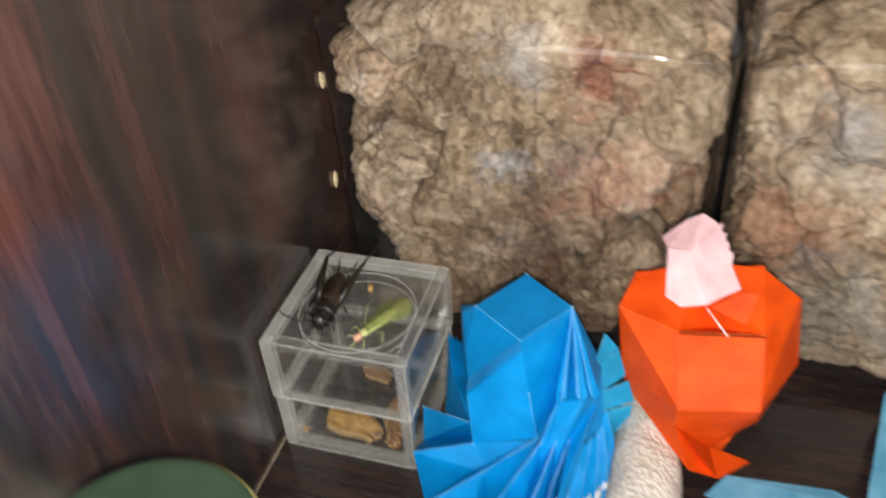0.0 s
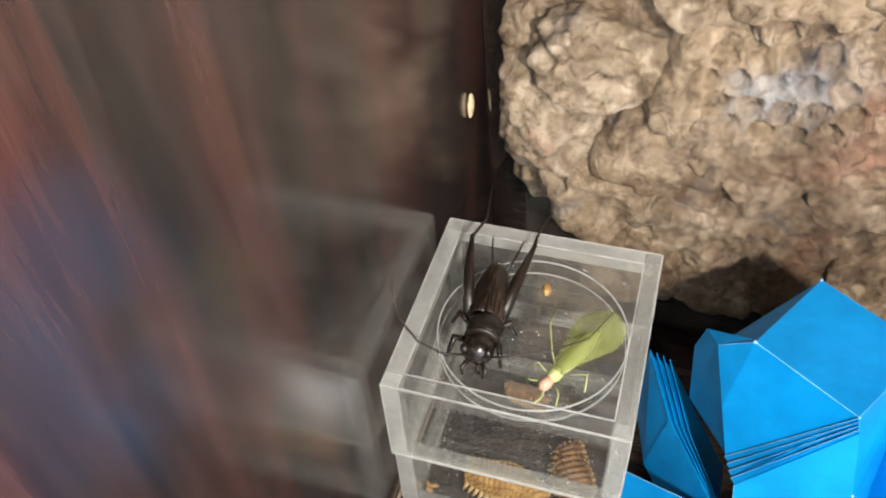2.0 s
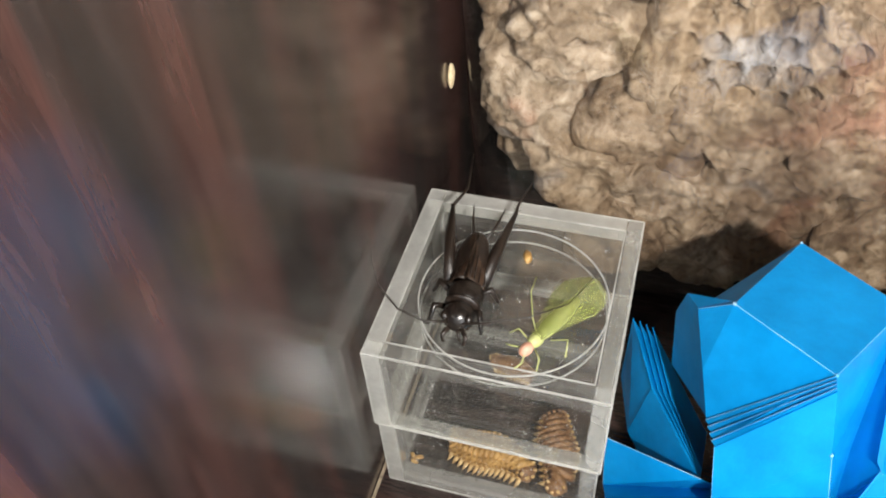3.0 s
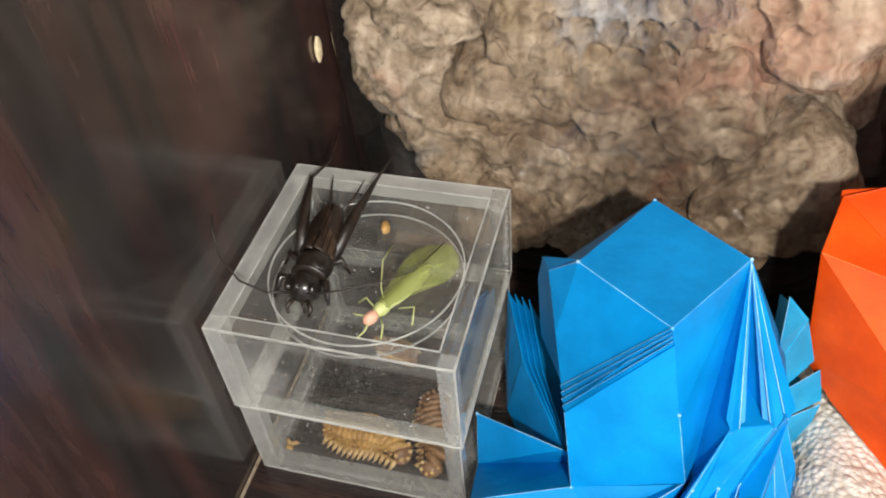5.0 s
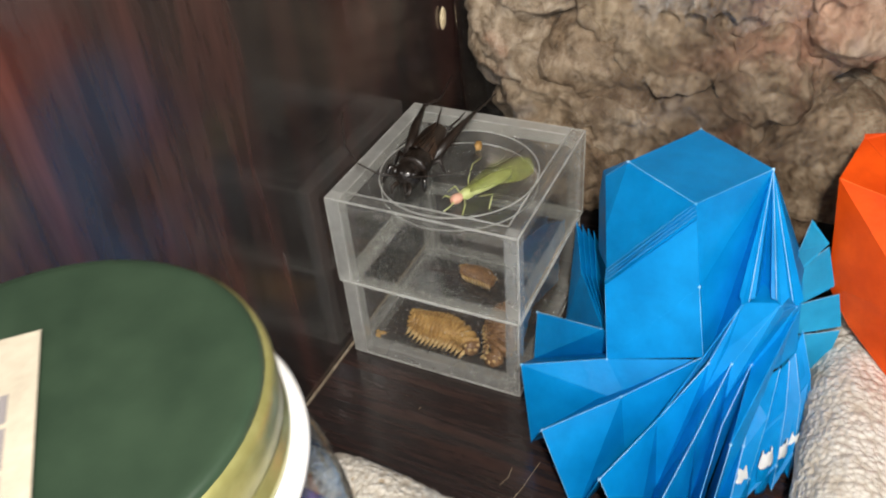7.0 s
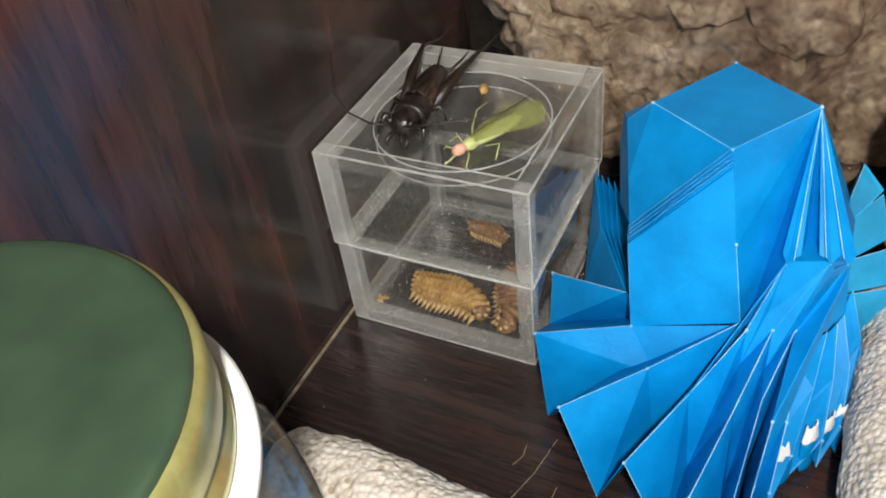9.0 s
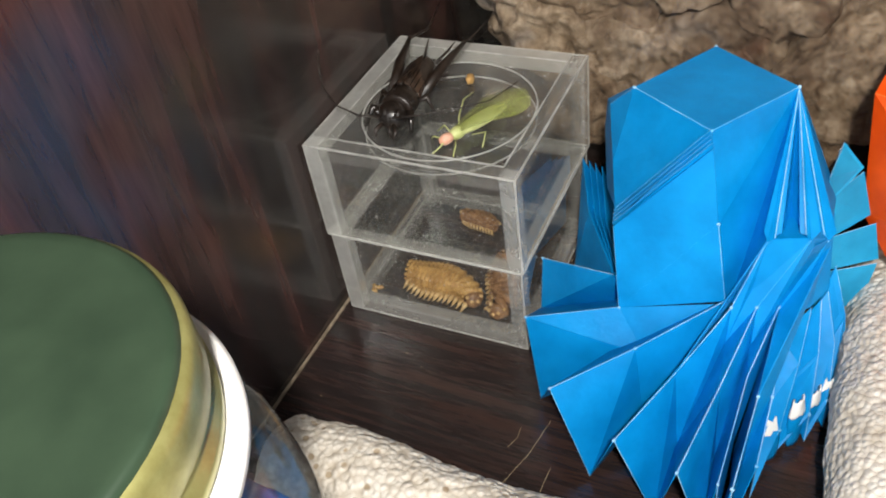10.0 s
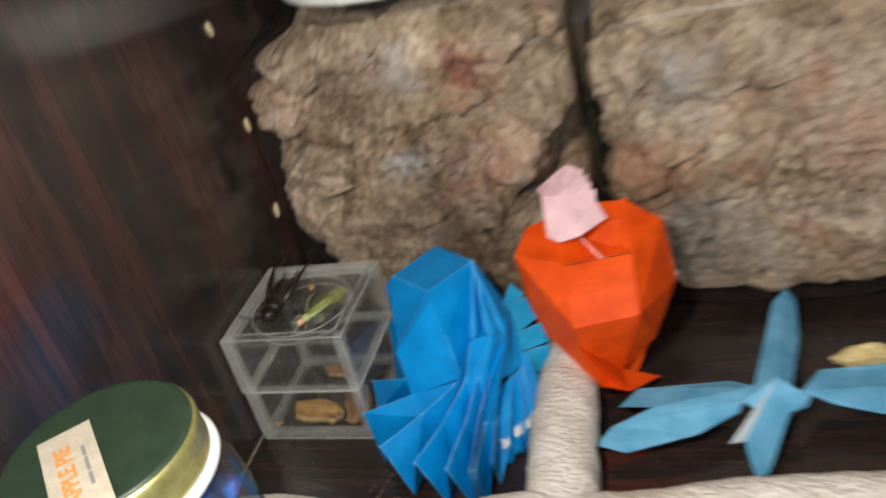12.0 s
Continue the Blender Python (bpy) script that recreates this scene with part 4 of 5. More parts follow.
for ridge, tip in ridges:
    edge_lines += list(zip(ridge, ridge[1:])) + [(ridge[-1], tip)]
for a, b in edge_lines + edge_extra:
    part("worn_crease", creases([(a, b)], 0.00010), BLUE_CREASE, blue)
for p in (T, L, M, R, m2, p1, p2, p3, m3) + tuple(r[-1] for r, _ in ridges) + tuple(r[1] for r, _ in ridges[2:8]):
    bm = bmesh.new()
    blob(bm, p, (0.00042, 0.00042, 0.00042), (0, 0, 0), 0.4, 2, 1)
    part("worn_corner", bm, BLUE_CREASE, blue)
# curled paper tongues with a white underside at the skirt's edge
for x, y, lean, tall in ((0.1148, -0.0118, -0.5, 0.0088), (0.1186, -0.0066, -0.2, 0.0105), (0.1210, -0.0024, 0.0, 0.0098), (0.1234, 0.0018, 0.15, 0.0102), (0.1254, 0.0095, 0.3, 0.0120)):
    ax, ay = 0.62, 0.78
    bm, crest = bmesh.new(), bmesh.new()
    for target, f0, f1, out in ((bm, 0.0, 1.0, 0.0), (crest, 0.78, 1.10, 0.0003)):
        grid = []
        for i in range(9):
            f = f0 + (f1 - f0) * i / 8
            row = []
            for k in range(9):
                a = math.pi * (k / 8 - 0.5) * 1.25
                half = 0.0022 * (0.75 + 0.35 * math.sin(math.pi * min(1.0, f)) + 0.10 * math.sin(7 * f + x * 5000))
                u, bulge = half * math.sin(a), (0.0012 + out) * math.cos(a)
                ragged = 0.0007 * math.sin(2.3 * k + 3000 * y) * f
                row.append(target.verts.new((x + u * ax + bulge * ay * 0.5 + lean * 0.0022 * f * f, y + u * ay - bulge * ax + 0.0026 * f * f, 0.0006 + tall * f + ragged)))
            grid.append(row)
        for p, q in zip(grid, grid[1:]):
            for k in range(8):
                target.faces.new((p[k], p[k + 1], q[k + 1], q[k]))
    tongue = part("tongue", bm, BLUE, blue, "curled paper tongue", True)
    tongue.modifiers.new("thickness", "SOLIDIFY").thickness = 0.0003
    rim = part("white_edge", crest, WHITE, tongue, "torn white underside", True)
    rim.modifiers.new("thickness", "SOLIDIFY").thickness = 0.0003


# ---- orange and pink folded paper ----
orange = thing("orange_origami", "orange folded paper figure leaning on the nest jars", "origami")
O = {"tl": (0.1235, 0.0490, 0.0675), "l1": (0.1200, 0.0370, 0.0630), "l2": (0.1235, 0.0340, 0.0345), "l3": (0.1300, 0.0290, 0.0270), "b1": (0.1495, 0.0110, 0.0175), "b2": (0.1600, 0.0150, 0.0110), "tip": (0.1710, 0.0280, 0.0070),
     "b3": (0.1564, 0.0280, 0.0115), "tm": (0.1440, 0.0500, 0.0770), "tr": (0.1640, 0.0500, 0.0765), "r1": (0.1767, 0.0480, 0.0680), "r2": (0.1800, 0.0425, 0.0440), "r3": (0.1706, 0.0330, 0.0233),
     "q1": (0.1400, 0.0300, 0.0620), "q2": (0.1660, 0.0300, 0.0660), "q3": (0.1675, 0.0150, 0.0490), "q4": (0.1428, 0.0128, 0.0455), "q7": (0.1430, 0.0160, 0.0330)}
part("left_wing", sheet([(O["tl"], O["l1"], O["q1"]), (O["l1"], O["l2"], O["q4"], O["q1"]), (O["l2"], O["l3"], O["q7"], O["q4"])]), ORANGE, orange)
part("right_wing", sheet([(O["tr"], O["r1"], O["q2"]), (O["r1"], O["r2"], O["q3"], O["q2"])]), ORANGE, orange)
q1p, q2p, q3p, q4p = (moved(O[k], (0, -0.0013, 0.0002)) for k in ("q1", "q2", "q3", "q4"))
ml, mr = moved(mid(q1p, q4p, 0.5), (0, -0.0010, 0.0004)), moved(mid(q2p, q3p, 0.45), (0, -0.0010, 0.0004))
part("front_panel", sheet([(q1p, q2p, mr, ml)], 0.0004), ORANGE, orange)
part("front_panel", sheet([(ml, mr, q3p, q4p)], 0.0004), ORANGE, orange)
part("panel_edge", sheet([(q1p, ml, q4p, O["q4"], O["q1"]), (q2p, mr, q3p, O["q3"], O["q2"])], 0.0002), ORANGE, orange)
part("lower_panel", sheet([(q4p, q3p, O["r3"], O["b3"])], 0.0004), ORANGE, orange)
part("lower_side", sheet([(O["q3"], O["r2"], O["r3"])]), ORANGE, orange)
part("lower_side", sheet([(O["q4"], O["b3"], O["q7"])]), ORANGE, orange)
part("collar", sheet([(O["tl"], O["q1"], (0.150, 0.0400, 0.0570), O["tm"]), (O["tm"], (0.150, 0.0400, 0.0570), O["q2"], O["tr"]), (O["q1"], O["q2"], (0.150, 0.0400, 0.0570))]), ORANGE, orange)
part("tail", sheet([(O["l3"], O["b1"], O["b2"], O["b3"], O["q7"]), (O["b2"], O["tip"], O["b3"])]), ORANGE, orange)
part("under_fold", sheet([(moved(O["q7"], (0, 0.0008, 0)), moved(O["b3"], (0, 0.0008, 0)), moved(O["b1"], (0.001, 0.0012, 0.0002)))]), ORANGE, orange)
part("back_panel", sheet([(moved(O["tl"], (0, 0.002, 0)), moved(O["tr"], (0, 0.002, 0)), moved(O["r2"], (0, 0.003, 0)), (0.1600, 0.0330, 0.0010), (0.1450, 0.0330, 0.0010), moved(O["l2"], (0, 0.003, 0)))]), ORANGE, orange)
for a, b in (("q1", "q2"), ("q2", "q3"), ("q4", "q3"), ("q1", "q4"), ("l1", "q1"), ("q2", "r1"), ("q4", "q7"), ("l2", "q4"), ("r2", "q3")):
    part("fold_line", creases([(O[a], O[b])], 0.00010), ORANGE_CREASE, orange)
P = [(0.1345, 0.0360, 0.0711), (0.1332, 0.0440, 0.0845), (0.1309, 0.0490, 0.0850), (0.1378, 0.0560, 0.0879), (0.1428, 0.0570, 0.0907), (0.1470, 0.0550, 0.0895), (0.1505, 0.0510, 0.0865), (0.1525, 0.0470, 0.0810), (0.1572, 0.0400, 0.0752), (0.1472, 0.0335, 0.0721)]
ridge_p, ridge_q = (0.1400, 0.0450, 0.0838), (0.1395, 0.0330, 0.0702)
for face in ((P[0], P[1], ridge_p, ridge_q), (P[1], P[2], P[3], ridge_p), (P[3], P[4], P[5], ridge_p), (ridge_p, P[5], P[6], P[7]), (ridge_p, P[7], P[8], P[9], ridge_q)):
    part("pink_head", sheet([face]), PINK, orange, "pale pink folded paper head")
for k in range(4):
    a, b = mid(P[5], P[7], 0.05 + 0.26 * k), mid(P[5], P[7], 0.31 + 0.26 * k)
    part("head_pleat", sheet([(mid(ridge_p, a, 0.35), moved(a, (0.0018, -0.0006, 0.0012)), moved(b, (0.0004, -0.0020, 0.0004)), moved(mid(ridge_p, b, 0.35), (0, -0.0012, 0)))], 0.0003), PINK, orange)
part("white_edge", sheet([((0.1470, 0.0330, 0.0722), (0.1474, 0.0326, 0.0716), (0.1548, 0.0284, 0.0646), (0.1550, 0.0286, 0.0648))], 0.0002), WHITE, orange, "white paper edge")
part("pleated_flap", sheet([((0.149, 0.0375, 0.068), (0.158, 0.0405, 0.0735), (0.160, 0.033, 0.0665)), ((0.158, 0.0405, 0.0735), (0.163, 0.0400, 0.0740), (0.160, 0.033, 0.0665))]), ORANGE, orange)


# ---- pale blue paper bird ----
bird = thing("paper_bird", "pale blue tissue paper bird with spread wings", "origami")
hub, near = (0.213, 0.012, 0.019), (0.2010, 0.0040, 0.0150)
part("left_wing", sheet([((0.1560, 0.0080, 0.0095), (0.1630, 0.0190, 0.0085), (0.1970, 0.0185, 0.0120), (0.2050, 0.0110, 0.0160), near, (0.1690, 0.0045, 0.0125))]), SKY, bird)
part("left_wing", sheet([((0.1480, -0.0110, 0.0085), (0.1540, -0.0030, 0.0100), (0.1690, 0.0045, 0.0125), near, (0.1990, 0.0015, 0.0120), (0.1840, -0.0070, 0.0095), (0.1590, -0.0140, 0.0075))]), SKY, bird)
part("neck", sheet([((0.2060, 0.0150, 0.0150), (0.2170, 0.0670, 0.0115), (0.2230, 0.0760, 0.0120), hub)]), SKY, bird)
part("neck", sheet([(hub, (0.2230, 0.0760, 0.0120), (0.2260, 0.0700, 0.0100), (0.2245, 0.0440, 0.0110), (0.2180, 0.0120, 0.0130))]), SKY, bird)
part("body", sheet([(near, (0.2060, 0.0150, 0.0150), hub)]), SKY, bird)
part("body", sheet([(near, hub, (0.2080, -0.0020, 0.0130))]), SKY, bird)
part("body", sheet([(hub, (0.2180, 0.0120, 0.0130), (0.2235, 0.0060, 0.0150))]), SKY, bird)
part("tail", sheet([(hub, (0.1950, -0.0120, 0.0100), (0.2000, -0.0130, 0.0125))]), SKY_PALE, bird, "pale inner fold")
part("tail", sheet([(hub, (0.2000, -0.0130, 0.0125), (0.2030, -0.0210, 0.0012), (0.2075, -0.0180, 0.0030), (0.2160, 0.0000, 0.0130))]), SKY, bird)
part("tail", sheet([(hub, (0.2160, 0.0000, 0.0130), (0.2220, 0.0040, 0.0120), (0.2235, 0.0060, 0.0150))]), SKY, bird)
part("right_wing", sheet([((0.2210, 0.0090, 0.0150), (0.2290, 0.0225, 0.0130), (0.2520, 0.0270, 0.0110), (0.2850, 0.0260, 0.0070), (0.2490, 0.0140, 0.0120))]), SKY, bird)
part("right_wing", sheet([((0.2210, 0.0090, 0.0150), (0.2490, 0.0140, 0.0120), (0.2850, 0.0080, 0.0060), (0.2470, 0.0020, 0.0100), (0.2320, 0.0050, 0.0120))]), SKY, bird)
for a, b in ((hub, (0.2230, 0.0760, 0.0120)), (near, (0.1690, 0.0045, 0.0125)), (hub, near), (hub, (0.2235, 0.0060, 0.0150)), ((0.2210, 0.0090, 0.0150), (0.2490, 0.0140, 0.0120))):
    part("fold_line", creases([(a, b)], 0.00012), BLUE_CREASE, bird)
bm = bmesh.new()
blob(bm, (0.2480, 0.0385, 0.0052), (0.0115, 0.0048, 0.0050), (0, 0, 6), 0.25, 2.0, 4)
single("yellow_crumb", bm, YELLOW, "pale yellow rough crumb of dried sponge on the shelf", "crumb", "", True)


# ---- white coral ----
def coral_branch(bm, pts, radii, seed, pits):
    """A knobbly limb with scale-like ridges and shallow pits."""
    pts = [Vector(p) for p in pts]
    steps, seg = 230, 132
    line, rad = [], []
    n = len(pts) - 1
    for i in range(steps):
        f = i / (steps - 1) * n
        k = min(int(f), n - 1)
        u = f - k
        p0, p1_, p2_, p3_ = pts[max(k - 1, 0)], pts[k], pts[k + 1], pts[min(k + 2, n)]
        line.append(0.5 * ((2 * p1_) + (p2_ - p0) * u + (2 * p0 - 5 * p1_ + 4 * p2_ - p3_) * u * u + (3 * p1_ - p0 - 3 * p2_ + p3_) * u ** 3))
        rad.append(radii[k] + (radii[k + 1] - radii[k]) * u)
    rings = []
    for i, p in enumerate(line):
        d = (line[min(i + 1, steps - 1)] - line[max(i - 1, 0)]).normalized()
        s = d.cross(Vector((0, 0, 1))).normalized()
        w = s.cross(d)
        end = min(1.0, math.sqrt(max(0.02, 1 - (1 - min((steps - 1 - i) / 9, 1)) ** 2)))
        ring = []
        for k in range(seg):
            a = 2 * math.pi * k / seg
            q = p + rad[i] * (math.cos(a) * s + math.sin(a) * w)
            grainy = Vector((math.cos(a) * rad[i] * 430, math.sin(a) * rad[i] * 430, i * 0.35 + 0.6 * math.sin(5 * a + i * 0.21)))
            c = noise.voronoi(grainy + Vector((seed, 0, 0)))[0][0]
            h = (0.0007 if pits else 0.0004) * (0.45 - c * c * 1.3) + 0.0008 * noise.noise(q * 95) + 0.0014 * noise.noise(q * 35 + Vector((seed, 1, 2)))
            ring.append(bm.verts.new(p + (rad[i] * end + h) * (math.cos(a) * s + math.sin(a) * w)))
        rings.append(ring)
    for a, b in zip(rings, rings[1:]):
        for k in range(seg):
            bm.faces.new((a[k], b[k], b[(k + 1) % seg], a[(k + 1) % seg]))
    bm.faces.new(rings[0])
    bm.faces.new(list(reversed(rings[-1])))


coral = thing("coral", "white branching coral lying on the shelf", "coral")
bm = bmesh.new()
coral_branch(bm, ((0.147, -0.056, 0.013), (0.129, -0.055, 0.013), (0.104, -0.058, 0.0125), (0.077, -0.057, 0.012), (0.047, -0.055, 0.0115), (0.016, -0.054, 0.011)), (0.0125, 0.0130, 0.0120, 0.0115, 0.0110, 0.0105), 2.0, True)
part("long_branch", bm, CORAL_PITTED, coral, "pitted white limb", True)
bm = bmesh.new()
coral_branch(bm, ((0.141, -0.060, 0.0125), (0.139, -0.036, 0.0125), (0.1365, -0.008, 0.0122), (0.1355, 0.018, 0.0118), (0.134, 0.040, 0.0112), (0.1325, 0.050, 0.0105)), (0.0130, 0.0128, 0.0122, 0.0112, 0.0095, 0.0070), 5.0, False)
part("short_branch", bm, CORAL, coral, "scaly white limb", True)
bm = bmesh.new()
coral_branch(bm, ((0.135, -0.058, 0.013), (0.165, -0.052, 0.0125), (0.200, -0.046, 0.012), (0.240, -0.040, 0.0115), (0.290, -0.036, 0.011)), (0.0130, 0.0125, 0.0120, 0.0115, 0.0105), 9.0, True)
part("far_branch", bm, CORAL_PITTED, coral, "pitted white limb", True)


# ---- jar with the green lid ----
JX, JY, JT = 0.0425, -0.1092, 0.1103
snack = thing("snack_jar", "small glass jar with a green and gold lid", "jar", pose(JX, JY, 0.0004) @ Matrix.Diagonal((1, 1, JT / 0.1084, 1)))
glass = lathe([(0.0, 0.0), (0.024, 0.0), (0.0270, 0.001), (0.0285, 0.004), (0.0300, 0.012), (0.0308, 0.066), (0.0306, 0.076), (0.0292, 0.084), (0.0262, 0.0905), (0.0232, 0.0935), (0.0228, 0.101)], 72, False)
part("glass_body", glass, GLASS, snack, "clear glass", True).visible_shadow = False
part("rim", lathe([(0.0236, 0.09389), (0.0266, 0.09389), (0.0273, 0.09456), (0.0273, 0.09557), (0.0267, 0.09624), (0.0246, 0.09641)], 72, False), WHITE, snack, "white lid liner", True)
bm = lathe([(0.0246, 0.09607), (0.0254, 0.09708), (0.0255, 0.09859), (0.0248, 0.09943), (0.0248, 0.10044), (0.0253, 0.10128), (0.0253, 0.10548), (0.0249, 0.10666), (0.0240, 0.1080 - 0.0010), (0.0236, 0.1080 - 0.0009)], 144, False)
for v in bm.verts:
    if 0.1000 < v.co.z < 0.1058:
        a = math.atan2(v.co.y, v.co.x)
        v.co.xy *= 1 + 0.006 * math.sin(a * 72)
cap = part("lid", bm, LID_GOLD, snack, "gold lacquered screw lid", True)
part("lid_top", lathe([(0.0244, 0.1080 - 0.0013), (0.0243, 0.1080 - 0.0006), (0.0237, 0.1080 - 0.0002), (0.0226, 0.1080 - 0.0004), (0.0, 0.1080 - 0.0004)], 72, False), LID_GREEN, cap, "dark green enamel top", True)

# paper label laid over the lid, bent down its side
la, lb, lc = Vector((0.027, -0.112, 0)), Vector((0.034, -0.100, 0)), Vector((0.058, -0.125, 0))
along = (lc - lb).normalized()
across = Vector((-along.y, along.x, 0))
start = (la + lb) / 2 - Vector((JX, JY, 0))
hw = 0.0068
end_d = 0.0
while (start + along * end_d).length < 0.0255 or end_d < 0.02:
    end_d += 0.0002
def leave(s):
    """Where the label's edge line at s leaves the round top."""
    d = 0.0
    while (start + across * (hw * s) + along * d).length < 0.0256 or d < 0.018:
        d += 0.0001
    return d


rows = []
bm = bmesh.new()
sides = (-1, -0.5, 0, 0.5, 1)
for f in range(10):
    rows.append([bm.verts.new(start + across * (hw * q) + along * (leave(q) - 0.0008) * (f / 9) + Vector((0, 0, 0.1083 + (0.0001 if f < 9 else -0.0003)))) for q in sides])
for r, z in ((0.0256, 0.10682), (0.0257, 0.10128), (0.0259, 0.09809), (0.0270, 0.09666), (0.0277, 0.09540), (0.0276, 0.09355)):
    row = []
    for q in sides:
        p = start + across * (hw * q) + along * leave(q)
        row.append(bm.verts.new(p * (r / p.length) + Vector((0, 0, z))))
    rows.append(row)
for a, b in zip(rows, rows[1:]):
    for k in range(4):
        bm.faces.new((a[k], a[k + 1], b[k + 1], b[k]))
label = part("label", bm, LABEL, cap, "cream paper label with orange letters")
sol = label.modifiers.new("thickness", "SOLIDIFY")
sol.thickness = 0.0002


def letters(text, size, m, material, parent):
    cu = bpy.data.curves.new("letters", "FONT")
    cu.offset = size * 0.03
    cu.body, cu.size, cu.extrude, cu.align_x, cu.align_y = text, size, 0.00005, "CENTER", "CENTER"
    tmp = bpy.data.objects.new("letters", cu)
    scene.collection.objects.link(tmp)
    me = bpy.data.meshes.new_from_object(tmp.evaluated_get(bpy.context.evaluated_depsgraph_get()))
    bpy.data.objects.remove(tmp)
    me.transform(m)
    me.materials.clear()
    me.materials.append(material)
    ob = new("lettering", me)
    ob.parent = parent
    return ob


rot = math.degrees(math.atan2(-along.y, -along.x))
c = start + along * (end_d * 0.52) - across * 0.0013
letters("APPLE PIE", 0.0056, pose(c.x, c.y, 0.10865, 0, 0, rot), INK_ORANGE, snack)
c = start + along * (end_d * 0.50) + across * 0.0034
for x0, x1 in ((-0.0085, -0.0035), (-0.0027, 0.0030), (0.0038, 0.0080)):
    bm = box(bmesh.new(), (x0, -0.00045, 0), (x1, 0.00045, 0.0001))
    bmesh.ops.transform(bm, matrix=pose(c.x, c.y, 0.1086, 0, 0, rot), verts=bm.verts)
    part("print_bar", bm, INK_GREY, snack)


def wrapper(pos, turn, size, material, name, label):
    """A crumpled foil sachet."""
    bm = bmesh.new()
    bmesh.ops.create_grid(bm, x_segments=22, y_segments=14, size=0.5)
    for v in bm.verts:
        x, y = v.co.x * 2, v.co.y * 2
        puff = (1 - x ** 4) * (1 - y ** 4)
        z = 0.18 * puff + 0.10 * noise.noise(Vector((x * 2.2, y * 2.2, size[0] * 900))) + 0.05 * noise.noise(Vector((x * 6, y * 6, 2)))
        v.co = Vector((v.co.x * size[0], v.co.y * size[1], z * size[1]))
    ob = single(name, bm, material, label, "wrapper", "", True, "sachets in the jar")
    sm = ob.modifiers.new("thickness", "SOLIDIFY")
    sm.thickness = 0.0009
    ob.matrix_basis = pose(JX + pos[0], JY + pos[1], pos[2], *turn)


wrapper((0.004, -0.006, 0.078), (20, 10, 25), (0.030, 0.018), TEAL_FOIL, "teal_sachet", "crumpled teal foil sachet in the glass jar")
wrapper((0.013, 0.006, 0.076), (40, -30, 80), (0.026, 0.016), NAVY_FOIL, "blue_sachet", "crumpled dark blue foil sachet in the glass jar")
wrapper((0.000, -0.012, 0.060), (70, 5, 20), (0.036, 0.022), TEAL_FOIL, "teal_sachet", "crumpled teal foil sachet in the glass jar")
wrapper((0.016, -0.004, 0.056), (80, 0, 75), (0.034, 0.022), NAVY_FOIL, "blue_sachet", "crumpled dark blue foil sachet in the glass jar")
wrapper((-0.013, -0.008, 0.071), (55, 10, -40), (0.034, 0.02), WHITE_FOIL, "pale_sachet", "crumpled pale plastic sachet in the glass jar")
wrapper((0.003, 0.014, 0.060), (75, 0, 175), (0.034, 0.022), WHITE_FOIL, "pale_sachet", "crumpled pale plastic sachet in the glass jar")
for k in range(4):
    wrapper((0.009 * math.cos(1.6 * k), 0.009 * math.sin(1.6 * k), 0.016 + 0.008 * k), (20 * k, 30, 60 * k), (0.030, 0.020), (BROWN_SNACK, NAVY_FOIL, TEAL_FOIL, BROWN_SNACK)[k], ("brown_snack", "blue_sachet", "teal_sachet", "brown_snack")[k], "crumpled packet low in the glass jar")


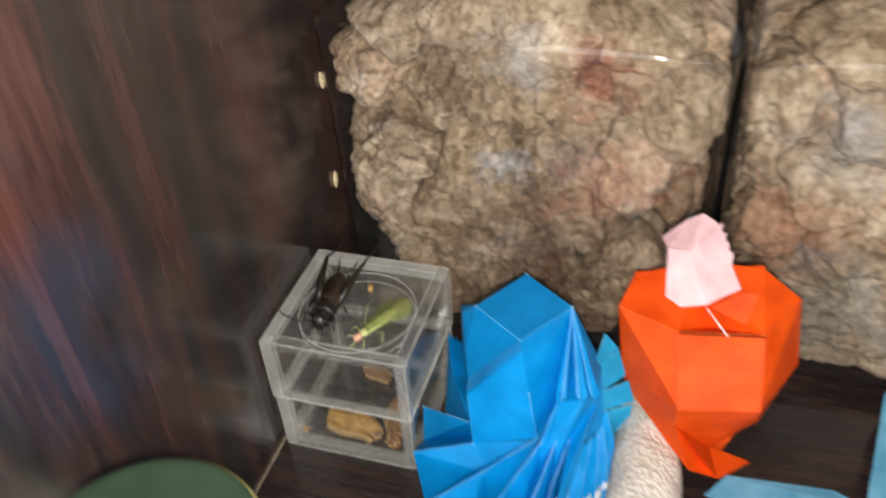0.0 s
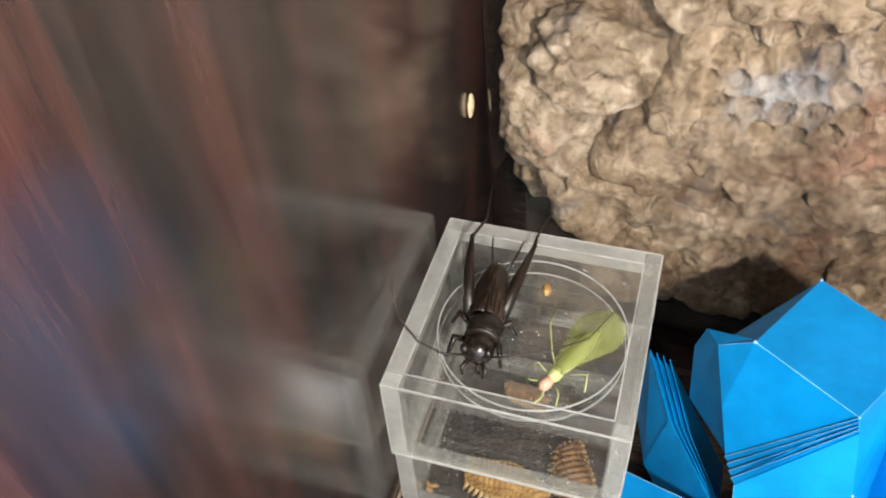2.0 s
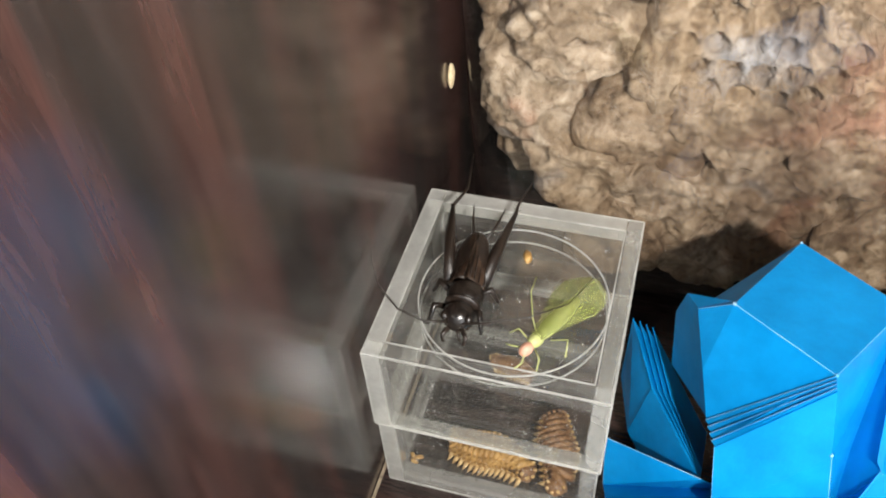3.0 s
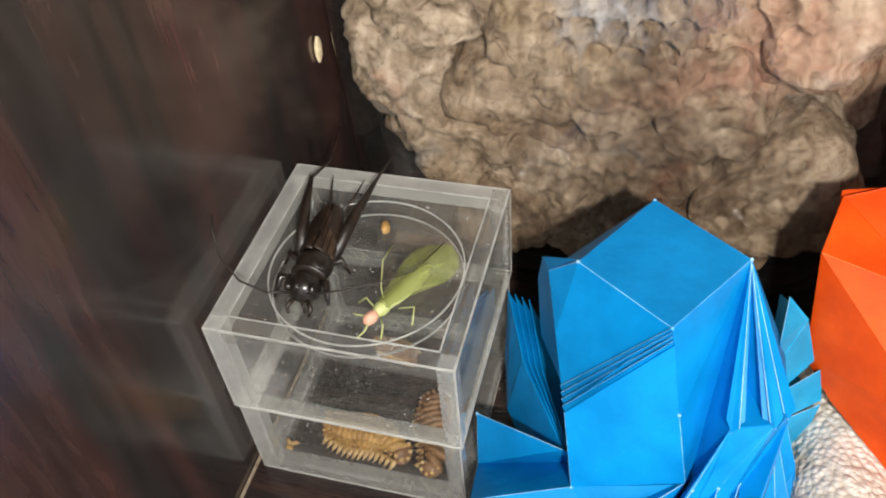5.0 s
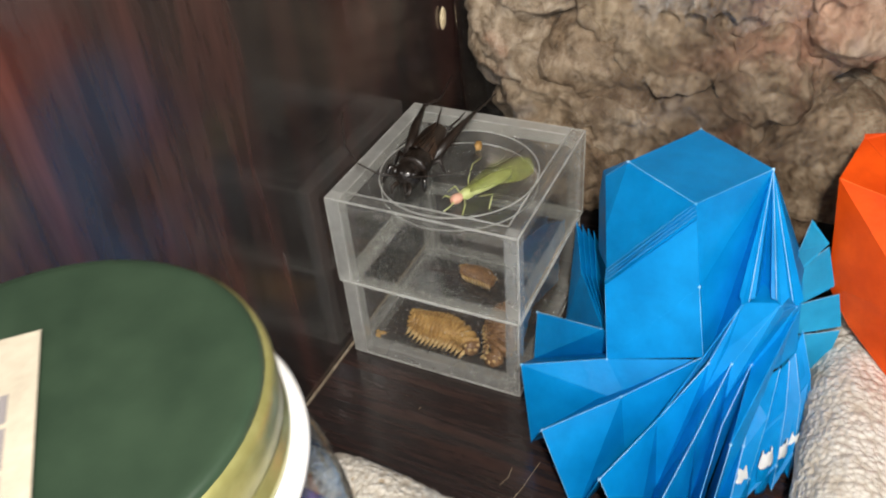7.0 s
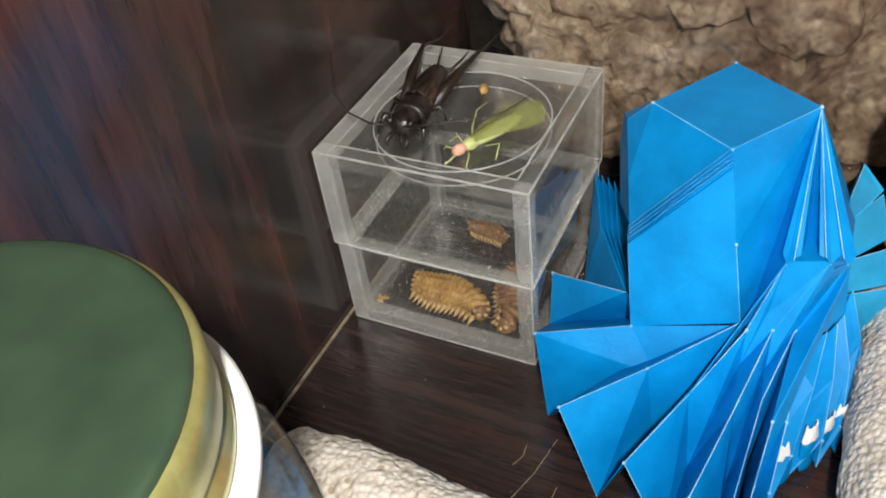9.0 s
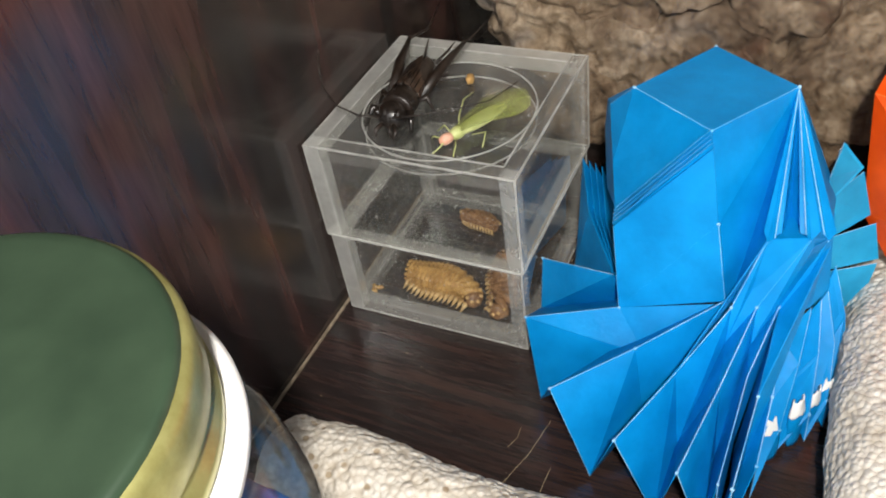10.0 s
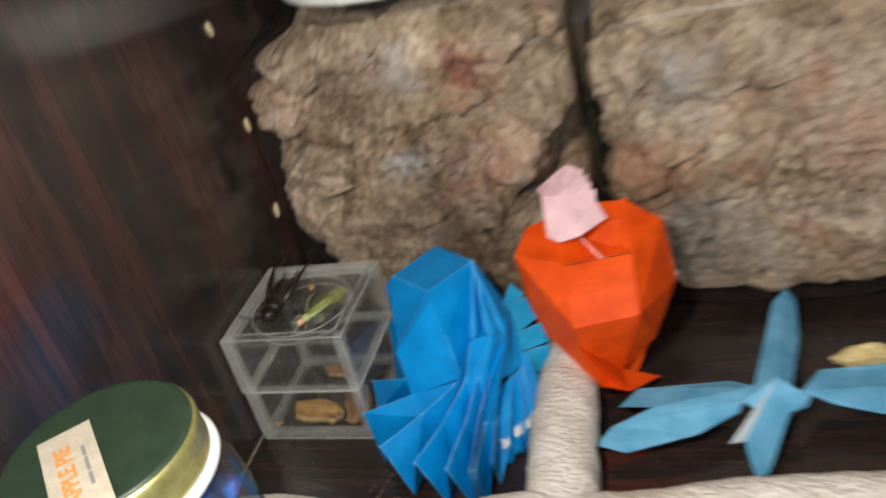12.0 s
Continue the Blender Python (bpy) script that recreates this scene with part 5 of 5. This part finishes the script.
# ---- dust and scratches ----
def dust(name, count, area, z, size, material, label, seed):
    rng = random.Random(seed)
    bm = bmesh.new()
    for _ in range(count):
        x, y = rng.uniform(area[0], area[1]), rng.uniform(area[2], area[3])
        r = size * rng.uniform(0.4, 1.0)
        blob(bm, (x, y, z + r * 0.4), (r, r * rng.uniform(0.4, 1), r * 0.5), (0, 0, rng.uniform(0, 180)), 0.3, 2, 1)
    single(name, bm, material, label, "dust", "stuff")


dust("lid_dust", 45, (0.012, 0.050, 0.004, 0.046), BTOP + 0.0001, 0.00020, WHITE, "pale dust specks on the clear lid", 3)
dust("box_dust", 70, (0.008, 0.050, 0.006, 0.046), 0.0034, 0.00022, WHITE, "pale dust specks inside the box", 4)
dust("shelf_dust", 90, (0.010, 0.240, -0.040, 0.060), 0.0, 0.00018, SEED, "pale dust specks on the shelf board", 5)
rng = random.Random(8)
bm = bmesh.new()
for _ in range(90):
    r = 0.00017 * rng.uniform(0.4, 1.0)
    blob(bm, (rng.uniform(0.008, 0.050), 0.0024, rng.uniform(0.008, 0.050)), (r, r * 0.4, r), (0, 0, 0), 0.3, 2, 1)
single("pane_dust", bm, WHITE, "pale dust specks on the clear front pane", "dust", "stuff")
for x0, y0, x1, y1 in ((0.062, -0.038, 0.067, -0.018), (0.074, -0.052, 0.078, -0.036), (0.155, -0.005, 0.160, 0.002), (0.069, -0.044, 0.071, -0.030), (0.060, -0.028, 0.061, -0.022), (0.150, -0.016, 0.154, -0.019)):
    single("scratch", tube(bmesh.new(), ((x0, y0, 0.0001), ((x0 + x1) / 2 + 0.0008, (y0 + y1) / 2, 0.00012), (x1, y1, 0.0001)), 0.00004, 5), SEED, "fine pale fibre lying on the shelf board", "fibre", "", False, "fibres")
for name, mat, label, at, size in (("pale_nut", SEED, "pale almond-shaped piece in the glass jar", (0.0180, -0.0170, 0.0800), (0.0022, 0.0042, 0.0018)), ("snack_crumb", BROWN_SNACK, "brown crumb of filling in the glass jar", (0.0215, -0.0085, 0.0730), (0.0042, 0.0036, 0.0046))):
    bm = bmesh.new()
    blob(bm, (0, 0, 0), size, (20, 0, 30), 0.15, 2.0)
    single(name, bm, mat, label, "snack", "", True).matrix_basis = pose(JX + at[0], JY + at[1], at[2])
